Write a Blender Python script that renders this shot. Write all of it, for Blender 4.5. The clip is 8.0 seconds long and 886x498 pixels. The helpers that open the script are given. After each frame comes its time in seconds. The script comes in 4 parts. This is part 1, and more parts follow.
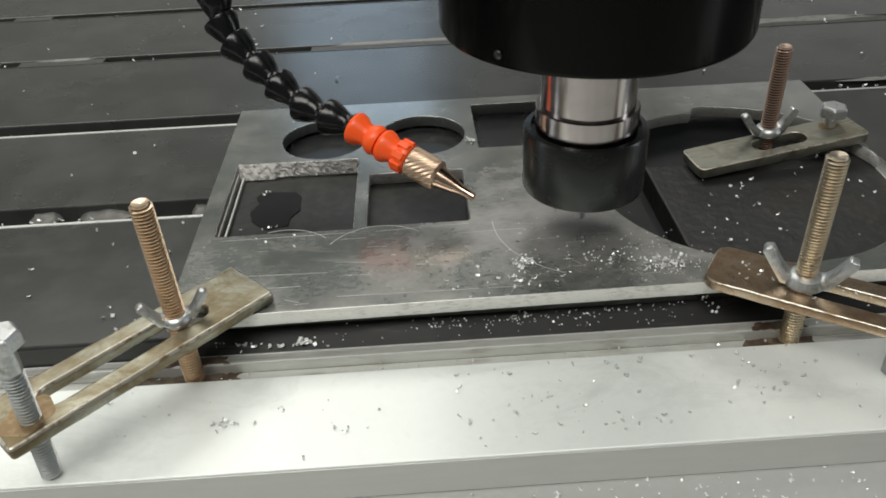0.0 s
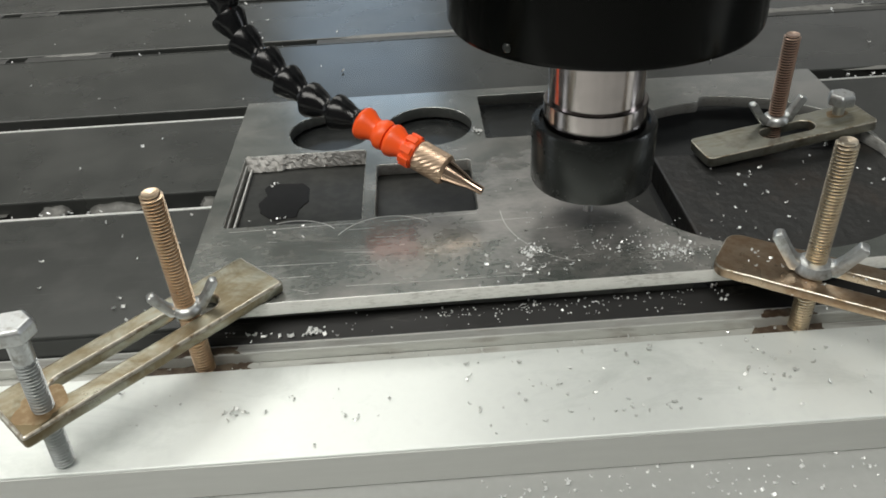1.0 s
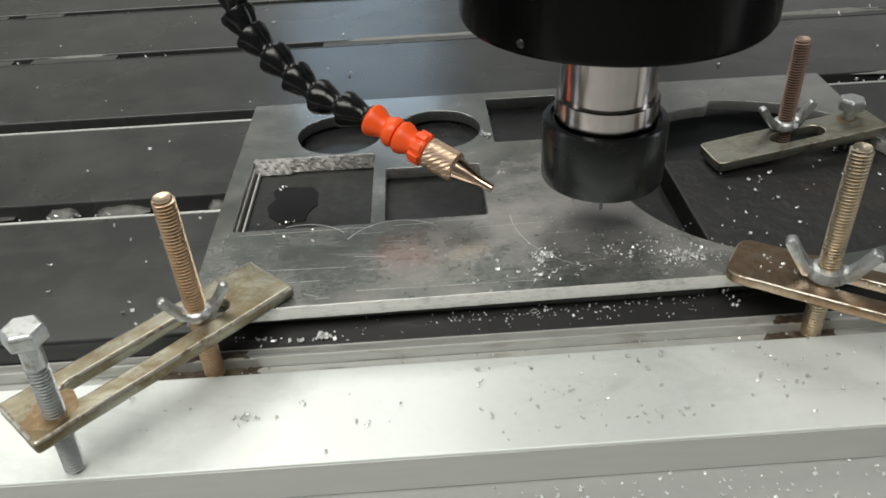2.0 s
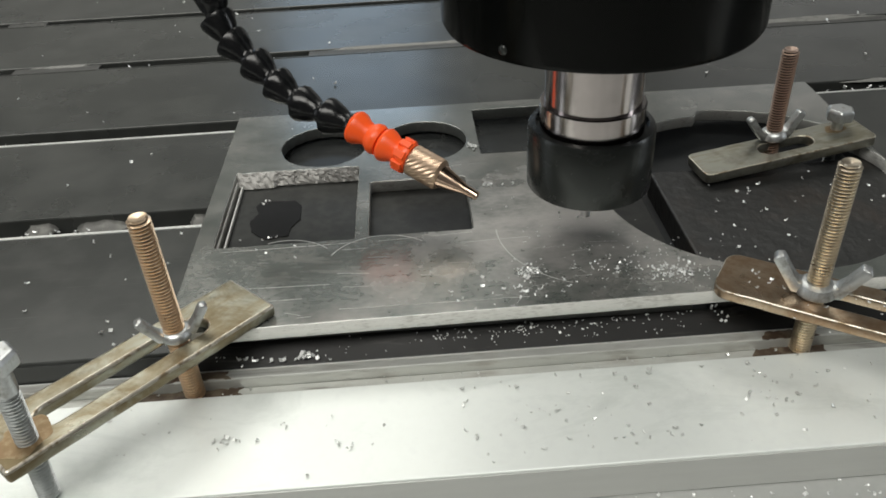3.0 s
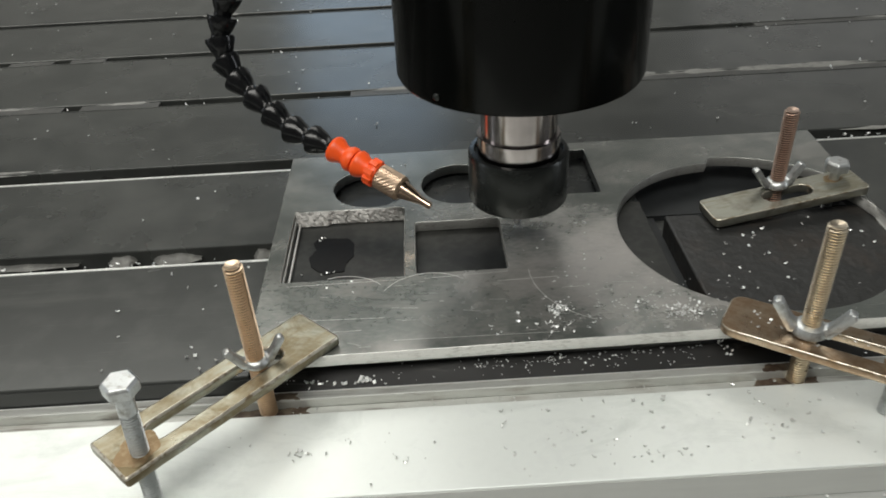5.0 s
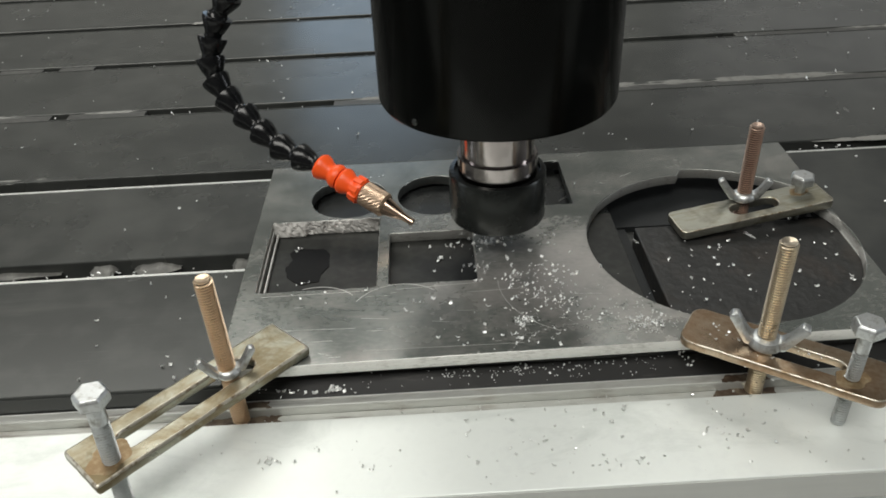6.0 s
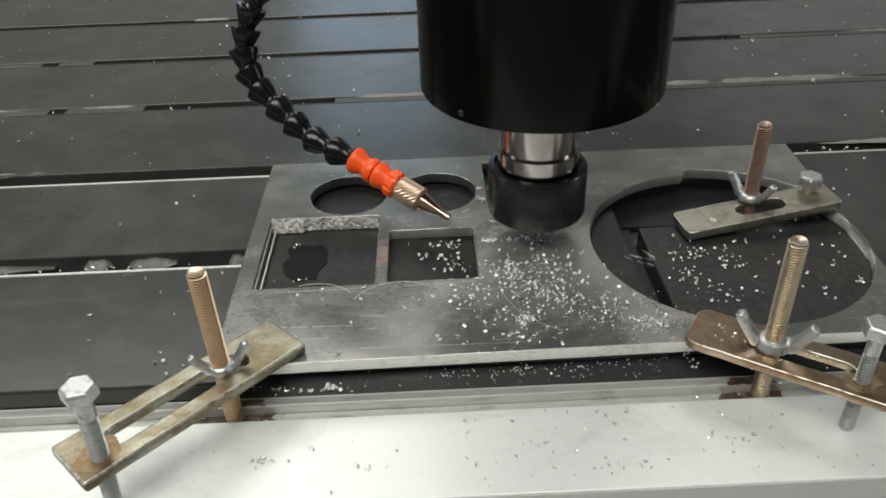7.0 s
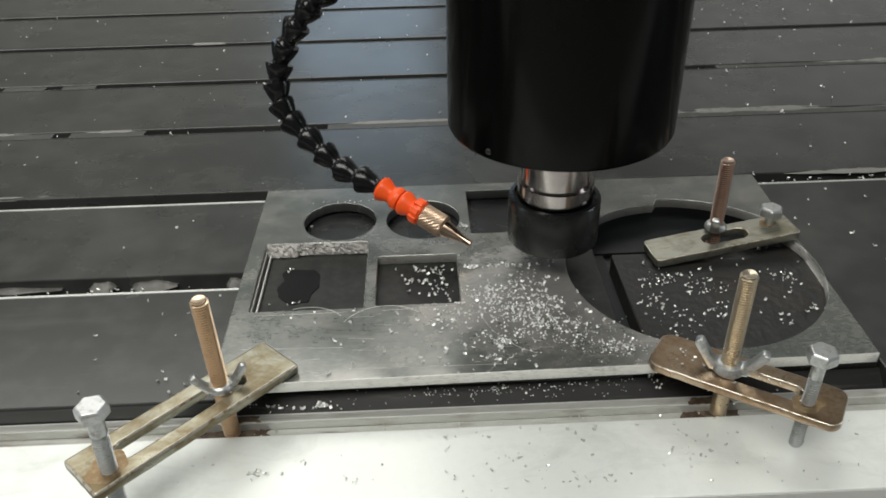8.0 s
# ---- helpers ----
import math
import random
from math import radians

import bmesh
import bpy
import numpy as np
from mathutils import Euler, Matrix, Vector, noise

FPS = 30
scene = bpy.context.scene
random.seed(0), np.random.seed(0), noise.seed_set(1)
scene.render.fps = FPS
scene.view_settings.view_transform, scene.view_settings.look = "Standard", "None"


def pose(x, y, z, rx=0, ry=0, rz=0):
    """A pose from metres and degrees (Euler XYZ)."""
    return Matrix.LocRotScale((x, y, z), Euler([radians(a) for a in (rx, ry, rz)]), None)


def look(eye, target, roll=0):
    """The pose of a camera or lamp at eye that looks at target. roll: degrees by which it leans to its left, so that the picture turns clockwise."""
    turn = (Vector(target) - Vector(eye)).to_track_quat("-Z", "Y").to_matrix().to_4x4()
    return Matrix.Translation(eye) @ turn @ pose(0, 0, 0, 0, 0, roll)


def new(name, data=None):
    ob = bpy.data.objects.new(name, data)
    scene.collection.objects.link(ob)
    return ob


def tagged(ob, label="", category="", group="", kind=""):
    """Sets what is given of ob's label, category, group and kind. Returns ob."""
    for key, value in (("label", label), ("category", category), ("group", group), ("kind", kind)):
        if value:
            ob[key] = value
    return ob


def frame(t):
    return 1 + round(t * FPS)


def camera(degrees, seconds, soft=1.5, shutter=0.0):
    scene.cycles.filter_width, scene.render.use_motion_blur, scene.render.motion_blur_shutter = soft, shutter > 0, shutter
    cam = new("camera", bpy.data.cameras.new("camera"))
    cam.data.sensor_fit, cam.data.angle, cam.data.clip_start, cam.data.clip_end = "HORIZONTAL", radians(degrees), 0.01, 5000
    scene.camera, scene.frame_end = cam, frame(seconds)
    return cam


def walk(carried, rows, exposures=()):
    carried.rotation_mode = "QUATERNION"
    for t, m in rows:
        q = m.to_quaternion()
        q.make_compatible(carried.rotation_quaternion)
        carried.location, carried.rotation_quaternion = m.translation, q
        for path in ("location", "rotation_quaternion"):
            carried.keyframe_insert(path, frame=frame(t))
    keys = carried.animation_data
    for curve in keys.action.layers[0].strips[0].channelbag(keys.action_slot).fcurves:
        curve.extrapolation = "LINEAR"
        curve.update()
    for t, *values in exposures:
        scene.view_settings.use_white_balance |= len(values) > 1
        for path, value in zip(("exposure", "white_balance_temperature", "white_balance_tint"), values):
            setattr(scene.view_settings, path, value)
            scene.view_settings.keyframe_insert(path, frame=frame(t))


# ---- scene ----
cam = camera(58.5, 8.0, soft=1.7, shutter=0.15)
PATH = [
    (0, (-0.00585, 0.00356, 0.12856), (-0.00000, 0.20961, -0.01290), -2.593),
    (0.5, (-0.00562, 0.00215, 0.12663), (0.00074, 0.20785, -0.01530), -2.645),
    (1, (-0.00713, 0.00230, 0.12719), (-0.00279, 0.20775, -0.01519), -3.168),
    (1.5, (-0.00816, 0.00299, 0.12818), (-0.00470, 0.20845, -0.01421), -3.358),
    (1.7, (-0.01020, 0.00240, 0.12736), (-0.00640, 0.20813, -0.01463), -3.140),
    (2.8, (-0.00783, 0.00916, 0.12917), (-0.00206, 0.21447, -0.01337), -3.010),
    (3, (-0.00734, 0.00859, 0.12873), (-0.00065, 0.21454, -0.01284), -2.972),
    (3.5, (-0.00851, 0.00559, 0.13203), (-0.00272, 0.21178, -0.00921), -3.185),
    (4, (-0.00944, 0.00436, 0.13370), (-0.00427, 0.21099, -0.00693), -3.033),
    (4.2, (-0.01352, 0.00457, 0.13481), (-0.00883, 0.21054, -0.00680), -2.974),
    (4.5, (-0.01785, 0.00536, 0.13604), (-0.01471, 0.21189, -0.00480), -2.960),
    (4.8, (-0.01902, 0.00383, 0.14150), (-0.01612, 0.21137, 0.00214), -2.842),
    (5, (-0.01669, -0.01135, 0.15553), (-0.01350, 0.19587, 0.01570), -2.854),
    (5.2, (-0.00997, -0.02644, 0.16946), (-0.00559, 0.18038, 0.02909), -2.817),
    (6.3, (-0.00672, -0.01195, 0.15861), (-0.00376, 0.19548, 0.01910), -2.607),
    (6.5, (-0.00693, -0.01180, 0.15709), (-0.00356, 0.19605, 0.01821), -2.459),
    (7, (-0.00650, -0.01200, 0.15715), (-0.00356, 0.19602, 0.01853), -2.073),
    (7.2, (-0.00403, -0.01354, 0.16154), (-0.00168, 0.19528, 0.02410), -2.030),
    (7.5, (-0.00247, -0.01774, 0.16905), (0.00187, 0.19075, 0.03116), -1.715),
    (8, (-0.00367, -0.02481, 0.17354), (0.00187, 0.18456, 0.03702), -1.338),
]
walk(cam, [(t, look(eye, target, roll)) for t, eye, target, roll in PATH])

# ---- light: a closed workshop with ceiling lamps, one window and added wall lamps ----
world = bpy.data.worlds.new("workshop")
scene.world = world
world.use_nodes = True
world.node_tree.nodes["Background"].inputs[0].default_value = (0.55, 0.62, 0.7, 1)
world.node_tree.nodes["Background"].inputs[1].default_value = 0.15


def area(name, eye, target, sx, sy, watts, colour):
    data = bpy.data.lights.new(name, "AREA")
    data.shape, data.size, data.size_y, data.energy, data.color = "RECTANGLE", sx, sy, watts, colour
    ob = new(name, data)
    ob.matrix_world = look(eye, target)
    return ob


area("ceiling_lamp", (-0.65, 1.9, 2.28), (-0.65, 1.9, 0), 2.9, 1.6, 50, (1.0, 0.98, 0.92))
area("ceiling_lamp", (-0.8, -1.1, 2.28), (-0.8, -1.1, 0), 2.4, 1.2, 78, (1.0, 0.98, 0.92))
area("window_or_fill_lamp", (-0.27, 3.9, 1.25), (-0.27, 0, 0.9), 0.72, 0.9, 3.4, (0.60, 0.79, 1.0))
# Fill lamp added to brighten the boards at the back right.
area("window_or_fill_lamp", (2.0, 3.9, 1.3), (1.2, 0, 0.6), 1.2, 0.9, 1.3, (1.0, 0.97, 0.92))
# Side lamps placed for the two vertical streaks on the spindle.
area("window_or_fill_lamp", (-2.95, 0.3, 1.0), (0, 0.3, 1.0), 0.45, 2.0, 7, (0.9, 0.95, 1.0))
area("window_or_fill_lamp", (2.95, 0.1, 1.0), (0, 0.1, 1.0), 0.45, 2.0, 14, (0.9, 0.95, 1.0))

# ---- materials ----


def mat(name, base, rough=0.5, metal=0.0, vary=0.3, grain=400.0, blotch=40.0, second=None, mix=(0.45, 0.7), bump=0.1, dist=0.0002,
        spread=0.12, stretch=(1, 1, 1), scratch=0.0, coat=0.0, random_tint=0.0, spec=0.5, third=None, smear=(1, 1, 1)):
    """Noise-varied surface. second: another colour that shows in patches between the two levels of mix; third: (colour, scale, low, high) of larger smears."""
    m = bpy.data.materials.new(name)
    m.use_nodes = True
    nt = m.node_tree
    n, l = nt.nodes, nt.links
    bsdf = n["Principled BSDF"]
    tc = n.new("ShaderNodeTexCoord")
    mp = n.new("ShaderNodeMapping")
    mp.inputs["Scale"].default_value = stretch
    l.new(tc.outputs["Object"], mp.inputs["Vector"])
    fine, big = n.new("ShaderNodeTexNoise"), n.new("ShaderNodeTexNoise")
    fine.inputs["Scale"].default_value, fine.inputs["Detail"].default_value = grain, 6
    big.inputs["Scale"].default_value, big.inputs["Detail"].default_value, big.inputs["Roughness"].default_value = blotch, 5, 0.6
    l.new(mp.outputs[0], fine.inputs["Vector"])
    l.new(tc.outputs["Object"], big.inputs["Vector"])
    col = n.new("ShaderNodeMix")
    col.data_type = "RGBA"
    dark = [c * (1 - vary) for c in base]
    light = [min(1, c * (1 + vary)) for c in base]
    col.inputs[6].default_value, col.inputs[7].default_value = (*dark, 1), (*light, 1)
    both = n.new("ShaderNodeMath")
    both.operation = "MULTIPLY_ADD"
    both.inputs[1].default_value, both.inputs[2].default_value = 0.5, 0.0
    l.new(fine.outputs["Fac"], both.inputs[0])
    add = n.new("ShaderNodeMath")
    add.operation = "MULTIPLY_ADD"
    add.inputs[1].default_value = 0.5
    l.new(big.outputs["Fac"], add.inputs[0])
    l.new(both.outputs[0], add.inputs[2])
    l.new(add.outputs[0], col.inputs[0])
    out = col.outputs[2]
    if second:
        ramp = n.new("ShaderNodeMapRange")
        ramp.inputs[1].default_value, ramp.inputs[2].default_value = mix
        l.new(add.outputs[0], ramp.inputs[0])
        two = n.new("ShaderNodeMix")
        two.data_type = "RGBA"
        l.new(ramp.outputs[0], two.inputs[0])
        l.new(out, two.inputs[6])
        two.inputs[7].default_value = (*second, 1)
        out = two.outputs[2]
    if third:
        wm = n.new("ShaderNodeMapping")
        wm.inputs["Scale"].default_value = smear
        wm.inputs["Location"].default_value = (0.37, 0.11, 0.53)
        l.new(tc.outputs["Object"], wm.inputs["Vector"])
        wn = n.new("ShaderNodeTexNoise")
        wn.inputs["Scale"].default_value, wn.inputs["Detail"].default_value = third[1], 7
        wn.inputs["Roughness"].default_value, wn.inputs["Distortion"].default_value = 0.68, 0.6
        l.new(wm.outputs[0], wn.inputs["Vector"])
        wr = n.new("ShaderNodeMapRange")
        wr.inputs[1].default_value, wr.inputs[2].default_value, wr.inputs[4].default_value = third[2], third[3], 0.9
        l.new(wn.outputs["Fac"], wr.inputs[0])
        four = n.new("ShaderNodeMix")
        four.data_type = "RGBA"
        l.new(wr.outputs[0], four.inputs[0])
        l.new(out, four.inputs[6])
        four.inputs[7].default_value = (*third[0], 1)
        out = four.outputs[2]
    if scratch:
        sm = n.new("ShaderNodeMapping")
        sm.inputs["Scale"].default_value = (60, 1400, 60)
        sm.inputs["Rotation"].default_value = (0, 0, 0.15)
        l.new(tc.outputs["Object"], sm.inputs["Vector"])
        sn = n.new("ShaderNodeTexNoise")
        sn.inputs["Scale"].default_value, sn.inputs["Detail"].default_value = 1.0, 2
        l.new(sm.outputs[0], sn.inputs["Vector"])
        sr = n.new("ShaderNodeMapRange")
        sr.inputs[1].default_value, sr.inputs[2].default_value, sr.inputs[4].default_value = 0.66, 0.78, scratch
        l.new(sn.outputs["Fac"], sr.inputs[0])
        three = n.new("ShaderNodeMix")
        three.data_type = "RGBA"
        l.new(sr.outputs[0], three.inputs[0])
        l.new(out, three.inputs[6])
        three.inputs[7].default_value = (*[min(0.9, c * 2.2 + 0.05) for c in base], 1)
        out = three.outputs[2]
    if random_tint:
        info = n.new("ShaderNodeObjectInfo")
        hsv = n.new("ShaderNodeHueSaturation")
        rr = n.new("ShaderNodeMapRange")
        rr.inputs[3].default_value, rr.inputs[4].default_value = 1 - random_tint, 1 + random_tint
        l.new(info.outputs["Random"], rr.inputs[0])
        l.new(rr.outputs[0], hsv.inputs["Value"])
        l.new(out, hsv.inputs["Color"])
        out = hsv.outputs[0]
    l.new(out, bsdf.inputs["Base Color"])
    rg = n.new("ShaderNodeMapRange")
    rg.inputs[3].default_value, rg.inputs[4].default_value = max(0.03, rough - spread), min(1, rough + spread)
    l.new(big.outputs["Fac"], rg.inputs[0])
    l.new(rg.outputs[0], bsdf.inputs["Roughness"])
    bsdf.inputs["Metallic"].default_value = metal
    bsdf.inputs["Specular IOR Level"].default_value = spec
    bsdf.inputs["Coat Weight"].default_value, bsdf.inputs["Coat Roughness"].default_value = coat, 0.14
    if bump:
        bp = n.new("ShaderNodeBump")
        bp.inputs["Strength"].default_value, bp.inputs["Distance"].default_value = bump, dist
        l.new(add.outputs[0], bp.inputs["Height"])
        l.new(bp.outputs[0], bsdf.inputs["Normal"])
    return m


PLATE = mat("oiled_steel", (0.18, 0.197, 0.183), 0.23, 0.6, 0.3, 500, 38, second=(0.30, 0.30, 0.28), mix=(0.46, 0.64), bump=0.06, dist=0.00012, stretch=(0.8, 1.5, 1), scratch=0.4, spread=0.17, third=((0.36, 0.35, 0.325), 32, 0.49, 0.68), smear=(0.8, 1.4, 1), coat=1.0)
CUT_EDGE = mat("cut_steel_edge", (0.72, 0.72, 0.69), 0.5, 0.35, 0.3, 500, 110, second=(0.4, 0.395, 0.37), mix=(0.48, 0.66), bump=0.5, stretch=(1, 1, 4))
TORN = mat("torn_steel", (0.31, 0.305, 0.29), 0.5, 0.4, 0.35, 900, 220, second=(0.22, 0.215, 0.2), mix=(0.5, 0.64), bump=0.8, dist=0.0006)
# Two darker tones of the cut steel, for the walls of the openings.
DARK_CUT = mat("dark_cut_wall", (0.09, 0.095, 0.09), 0.35, 0.4, 0.45, 600, 140, second=(0.2, 0.2, 0.185), mix=(0.56, 0.72), bump=0.4)
INNER_CUT = mat("inner_cut_wall", (0.36, 0.36, 0.34), 0.45, 0.5, 0.35, 700, 160, second=(0.2, 0.195, 0.18), mix=(0.48, 0.66), bump=0.5, stretch=(1, 1, 4))
BOARD = mat("dark_table_steel", (0.054, 0.057, 0.054), 0.26, 0.35, 0.25, 60, 9, second=(0.082, 0.085, 0.08), mix=(0.46, 0.66), bump=0.03, dist=0.0002, scratch=0.14, spread=0.13, third=((0.082, 0.086, 0.08), 26, 0.54, 0.74), smear=(0.5, 1.6, 1))
# A darker tone of the table steel.
BOARD_DARKER = mat("darker_table_steel", (0.036, 0.038, 0.037), 0.42, 0.25, 0.3, 60, 9, second=(0.058, 0.06, 0.056), mix=(0.46, 0.66), bump=0.04, dist=0.0002, scratch=0.1, spread=0.18)
SLOT_DIRT = mat("slot_grime", (0.03, 0.032, 0.03), 0.6, 0.1, 0.6, 300, 60, second=(0.16, 0.16, 0.145), mix=(0.54, 0.68), bump=0.6, dist=0.001)
BARE_GLINT_EDGE = mat("worn_edge_and_glint", (0.75, 0.76, 0.74), 0.35, 0.7, 0.25, 600, 30, second=(0.2, 0.2, 0.19), mix=(0.55, 0.75), bump=0.2)
# Shade below the plate is in this colour; pale streaks imitate wet glints.
UNDER_SHADE = mat("shaded_slot_wall", (0.022, 0.022, 0.021), 0.36, 0.0, 0.5, 300, 60, bump=0.35, third=((0.11, 0.11, 0.1), 120, 0.58, 0.74), smear=(0.25, 2.5, 1))
RAIL = mat("grey_rail_steel", (0.56, 0.57, 0.54), 0.42, 0.5, 0.4, 500, 60, second=(0.32, 0.3, 0.27), mix=(0.5, 0.7), bump=0.25, stretch=(0.15, 1, 1), third=((0.16, 0.14, 0.12), 90, 0.56, 0.72), smear=(0.2, 3, 1))
ALU = mat("milled_aluminium", (0.78, 0.815, 0.785), 0.46, 0.32, 0.06, 300, 22, second=(0.72, 0.75, 0.73), mix=(0.5, 0.7), bump=0.12, spread=0.2, third=((0.56, 0.60, 0.57), 34, 0.52, 0.76), smear=(0.6, 1.4, 1))
ALU_SIDE = mat("sawn_aluminium_side", (0.56, 0.57, 0.55), 0.5, 0.4, 0.12, 500, 30, bump=0.2, stretch=(0.1, 1, 1))
BED = mat("grey_bed_metal", (0.42, 0.43, 0.415), 0.5, 0.3, 0.12, 500, 25, bump=0.15)
RUBBER = mat("rough_black_slab", (0.018, 0.0185, 0.018), 0.5, 0.0, 0.5, 260, 60, second=(0.018, 0.018, 0.017), bump=0.9, dist=0.0012, third=((0.03, 0.024, 0.02), 45, 0.52, 0.7), spec=0.4)
CLAMP = mat("yellow_zinc_clamp", (0.36, 0.36, 0.295), 0.34, 0.92, 0.35, 500, 70, second=(0.27, 0.235, 0.16), mix=(0.45, 0.6), bump=0.45, dist=0.0003, spread=0.22, stretch=(0.45, 1, 1), third=((0.155, 0.12, 0.065), 42, 0.46, 0.6))
RUSTED = mat("rusted_zinc", (0.24, 0.165, 0.09), 0.45, 0.75, 0.35, 600, 130, second=(0.33, 0.27, 0.17), mix=(0.5, 0.66), bump=0.4, dist=0.0003)
CLAMP_BROWN = mat("browned_zinc_clamp", (0.40, 0.32, 0.235), 0.3, 0.95, 0.25, 600, 70, second=(0.30, 0.215, 0.14), mix=(0.44, 0.62), bump=0.2, dist=0.0002, spread=0.14, third=((0.2, 0.12, 0.065), 42, 0.46, 0.66))
SILVER_ROD = mat("pale_gold_threaded_steel", (0.78, 0.69, 0.55), 0.3, 0.95, 0.25, 500, 120, second=(0.52, 0.42, 0.3), mix=(0.52, 0.72), bump=0.1)
BRASS_ROD = mat("brassy_threaded_steel", (0.77, 0.60, 0.43), 0.32, 0.9, 0.25, 500, 120, second=(0.5, 0.36, 0.22), mix=(0.52, 0.72), bump=0.1)
COPPER_ROD = mat("coppery_threaded_steel", (0.66, 0.5, 0.41), 0.35, 0.85, 0.3, 500, 120, second=(0.42, 0.26, 0.19), mix=(0.5, 0.75), bump=0.1)
ZINC = mat("bright_zinc", (0.58, 0.6, 0.6), 0.4, 0.88, 0.3, 700, 180, second=(0.36, 0.36, 0.345), mix=(0.5, 0.66), bump=0.45, dist=0.0003, third=((0.22, 0.21, 0.18), 150, 0.56, 0.7))
BLACK = mat("gloss_black_enamel", (0.002, 0.0023, 0.002), 0.17, 0.0, 0.2, 300, 20, bump=0.02, spread=0.04, spec=0.075)
NUT_BLACK = mat("blackened_nut_steel", (0.03, 0.033, 0.031), 0.27, 0.45, 0.3, 400, 60, bump=0.05, spread=0.06, spec=0.45)
# Vertical tone streaks and the pink tint imitate reflections on the ground steel.
CHROME = mat("ground_spindle_steel", (0.48, 0.44, 0.43), 0.17, 1.0, 0.35, 500, 260, bump=0.02, dist=0.0001, spread=0.1, stretch=(1, 1, 0.03))
CARBIDE = mat("carbide_cutter", (0.6, 0.6, 0.6), 0.35, 0.8, 0.1, bump=0.0)
HOSE = mat("black_hose_plastic", (0.006, 0.0065, 0.007), 0.2, 0.0, 0.3, 700, 160, bump=0.3, dist=0.0004, spec=0.35)
ORANGE = mat("orange_hose_plastic", (0.95, 0.1, 0.012), 0.38, 0.0, 0.1, 300, 60, bump=0.05)
BRASS = mat("knurled_brass", (0.58, 0.43, 0.31), 0.36, 0.85, 0.25, 500, 100, second=(0.4, 0.27, 0.18), mix=(0.5, 0.66), bump=0.1)
COPPER = mat("polished_copper_nozzle", (0.68, 0.5, 0.38), 0.2, 1.0, 0.15, 500, 100, bump=0.05)
CHIP = mat("aluminium_chip", (0.82, 0.83, 0.82), 0.4, 0.4, 0.15, 900, 300, bump=0.1, random_tint=0.15)
CHIP_DULL = mat("dull_chip", (0.62, 0.63, 0.61), 0.35, 0.5, 0.4, 900, 300, bump=0.1)
# Dark floor colour that holds the shade in the recess and the gap.
RECESS = mat("shaded_recess_floor", (0.021, 0.023, 0.024), 0.55, 0.0, 0.5, 300, 70, bump=0.3, spec=0.25)
WET_FLOOR = mat("wet_dark_board", (0.022, 0.024, 0.024), 0.26, 0.1, 0.4, 200, 50, second=(0.034, 0.036, 0.034), bump=0.1, spec=0.4)
DIM_WALL = mat("shadowed_dark_paint", (0.12, 0.12, 0.12), 0.8, 0.0, 0.1, 8, 1, bump=0.05)
FILLING = mat("flush_slot_grime", (0.052, 0.053, 0.05), 0.5, 0.15, 0.4, 300, 40, second=(0.09, 0.09, 0.083), mix=(0.48, 0.7), bump=0.3, dist=0.0004)
PALE_GRIME = mat("dried_coolant", (0.19, 0.19, 0.178), 0.55, 0.1, 0.4, 300, 60, second=(0.09, 0.09, 0.083), mix=(0.5, 0.68), bump=0.3, dist=0.0004)
# Black base holds the overhang's shade; the pale smears stand for wet reflections.
LEDGE = mat("shaded_oily_ledge", (0.007, 0.007, 0.0065), 0.5, 0.0, 0.6, 300, 60, bump=0.35, spec=0.25, third=((0.06, 0.06, 0.054), 130, 0.58, 0.74), smear=(0.2, 3, 1))
DIRT = mat("packed_grey_grime", (0.12, 0.12, 0.112), 0.5, 0.2, 0.5, 350, 90, second=(0.2, 0.2, 0.185), mix=(0.53, 0.68), bump=0.5, dist=0.0006)
CLAMP_GREY = mat("worn_grey_clamp", (0.36, 0.36, 0.31), 0.34, 0.85, 0.3, 700, 60, second=(0.25, 0.235, 0.175), mix=(0.48, 0.64), bump=0.35, dist=0.0003, stretch=(0.2, 1, 1), third=((0.13, 0.11, 0.075), 45, 0.5, 0.68))
WORN_LIT_EDGE = mat("worn_edge_highlight", (0.62, 0.58, 0.49), 0.34, 0.9, 0.35, 600, 160, second=(0.25, 0.19, 0.12), mix=(0.5, 0.62), bump=0.3)
# Both thread root colours hold the shade inside the grooves.
THREAD_ROOT = mat("shaded_thread_root", (0.022, 0.013, 0.008), 0.55, 0.1, 0.4, 500, 120, bump=0.1)
ZINC_ROOT = mat("shaded_zinc_thread_root", (0.09, 0.09, 0.083), 0.45, 0.4, 0.4, 500, 120, bump=0.1)
SPOIL = mat("dark_spoil_board", (0.025, 0.026, 0.0245), 0.45, 0.1, 0.5, 300, 40, second=(0.042, 0.043, 0.039), bump=0.25, spec=0.2)
FAINT = mat("pale_scratch", (0.56, 0.56, 0.54), 0.4, 0.5, 0.3, 900, 200, bump=0.0)
OIL = mat("wet_oil_stain", (0.004, 0.004, 0.004), 0.5, 0.0, 0.3, 300, 80, bump=0.15, spec=0.15)
RUST = mat("rusty_grime", (0.06, 0.038, 0.024), 0.5, 0.0, 0.5, 400, 120, second=(0.15, 0.12, 0.085), mix=(0.45, 0.62), bump=0.6, dist=0.0005)
WALL = mat("workshop_paint", (0.6, 0.6, 0.58), 0.8, 0.0, 0.1, 8, 1, bump=0.05)
CEIL = mat("ceiling_paint", (0.72, 0.72, 0.7), 0.8, 0.0, 0.1, 8, 1, bump=0.05)
FLOOR = mat("concrete_floor", (0.25, 0.25, 0.24), 0.7, 0.0, 0.2, 30, 2, bump=0.1)


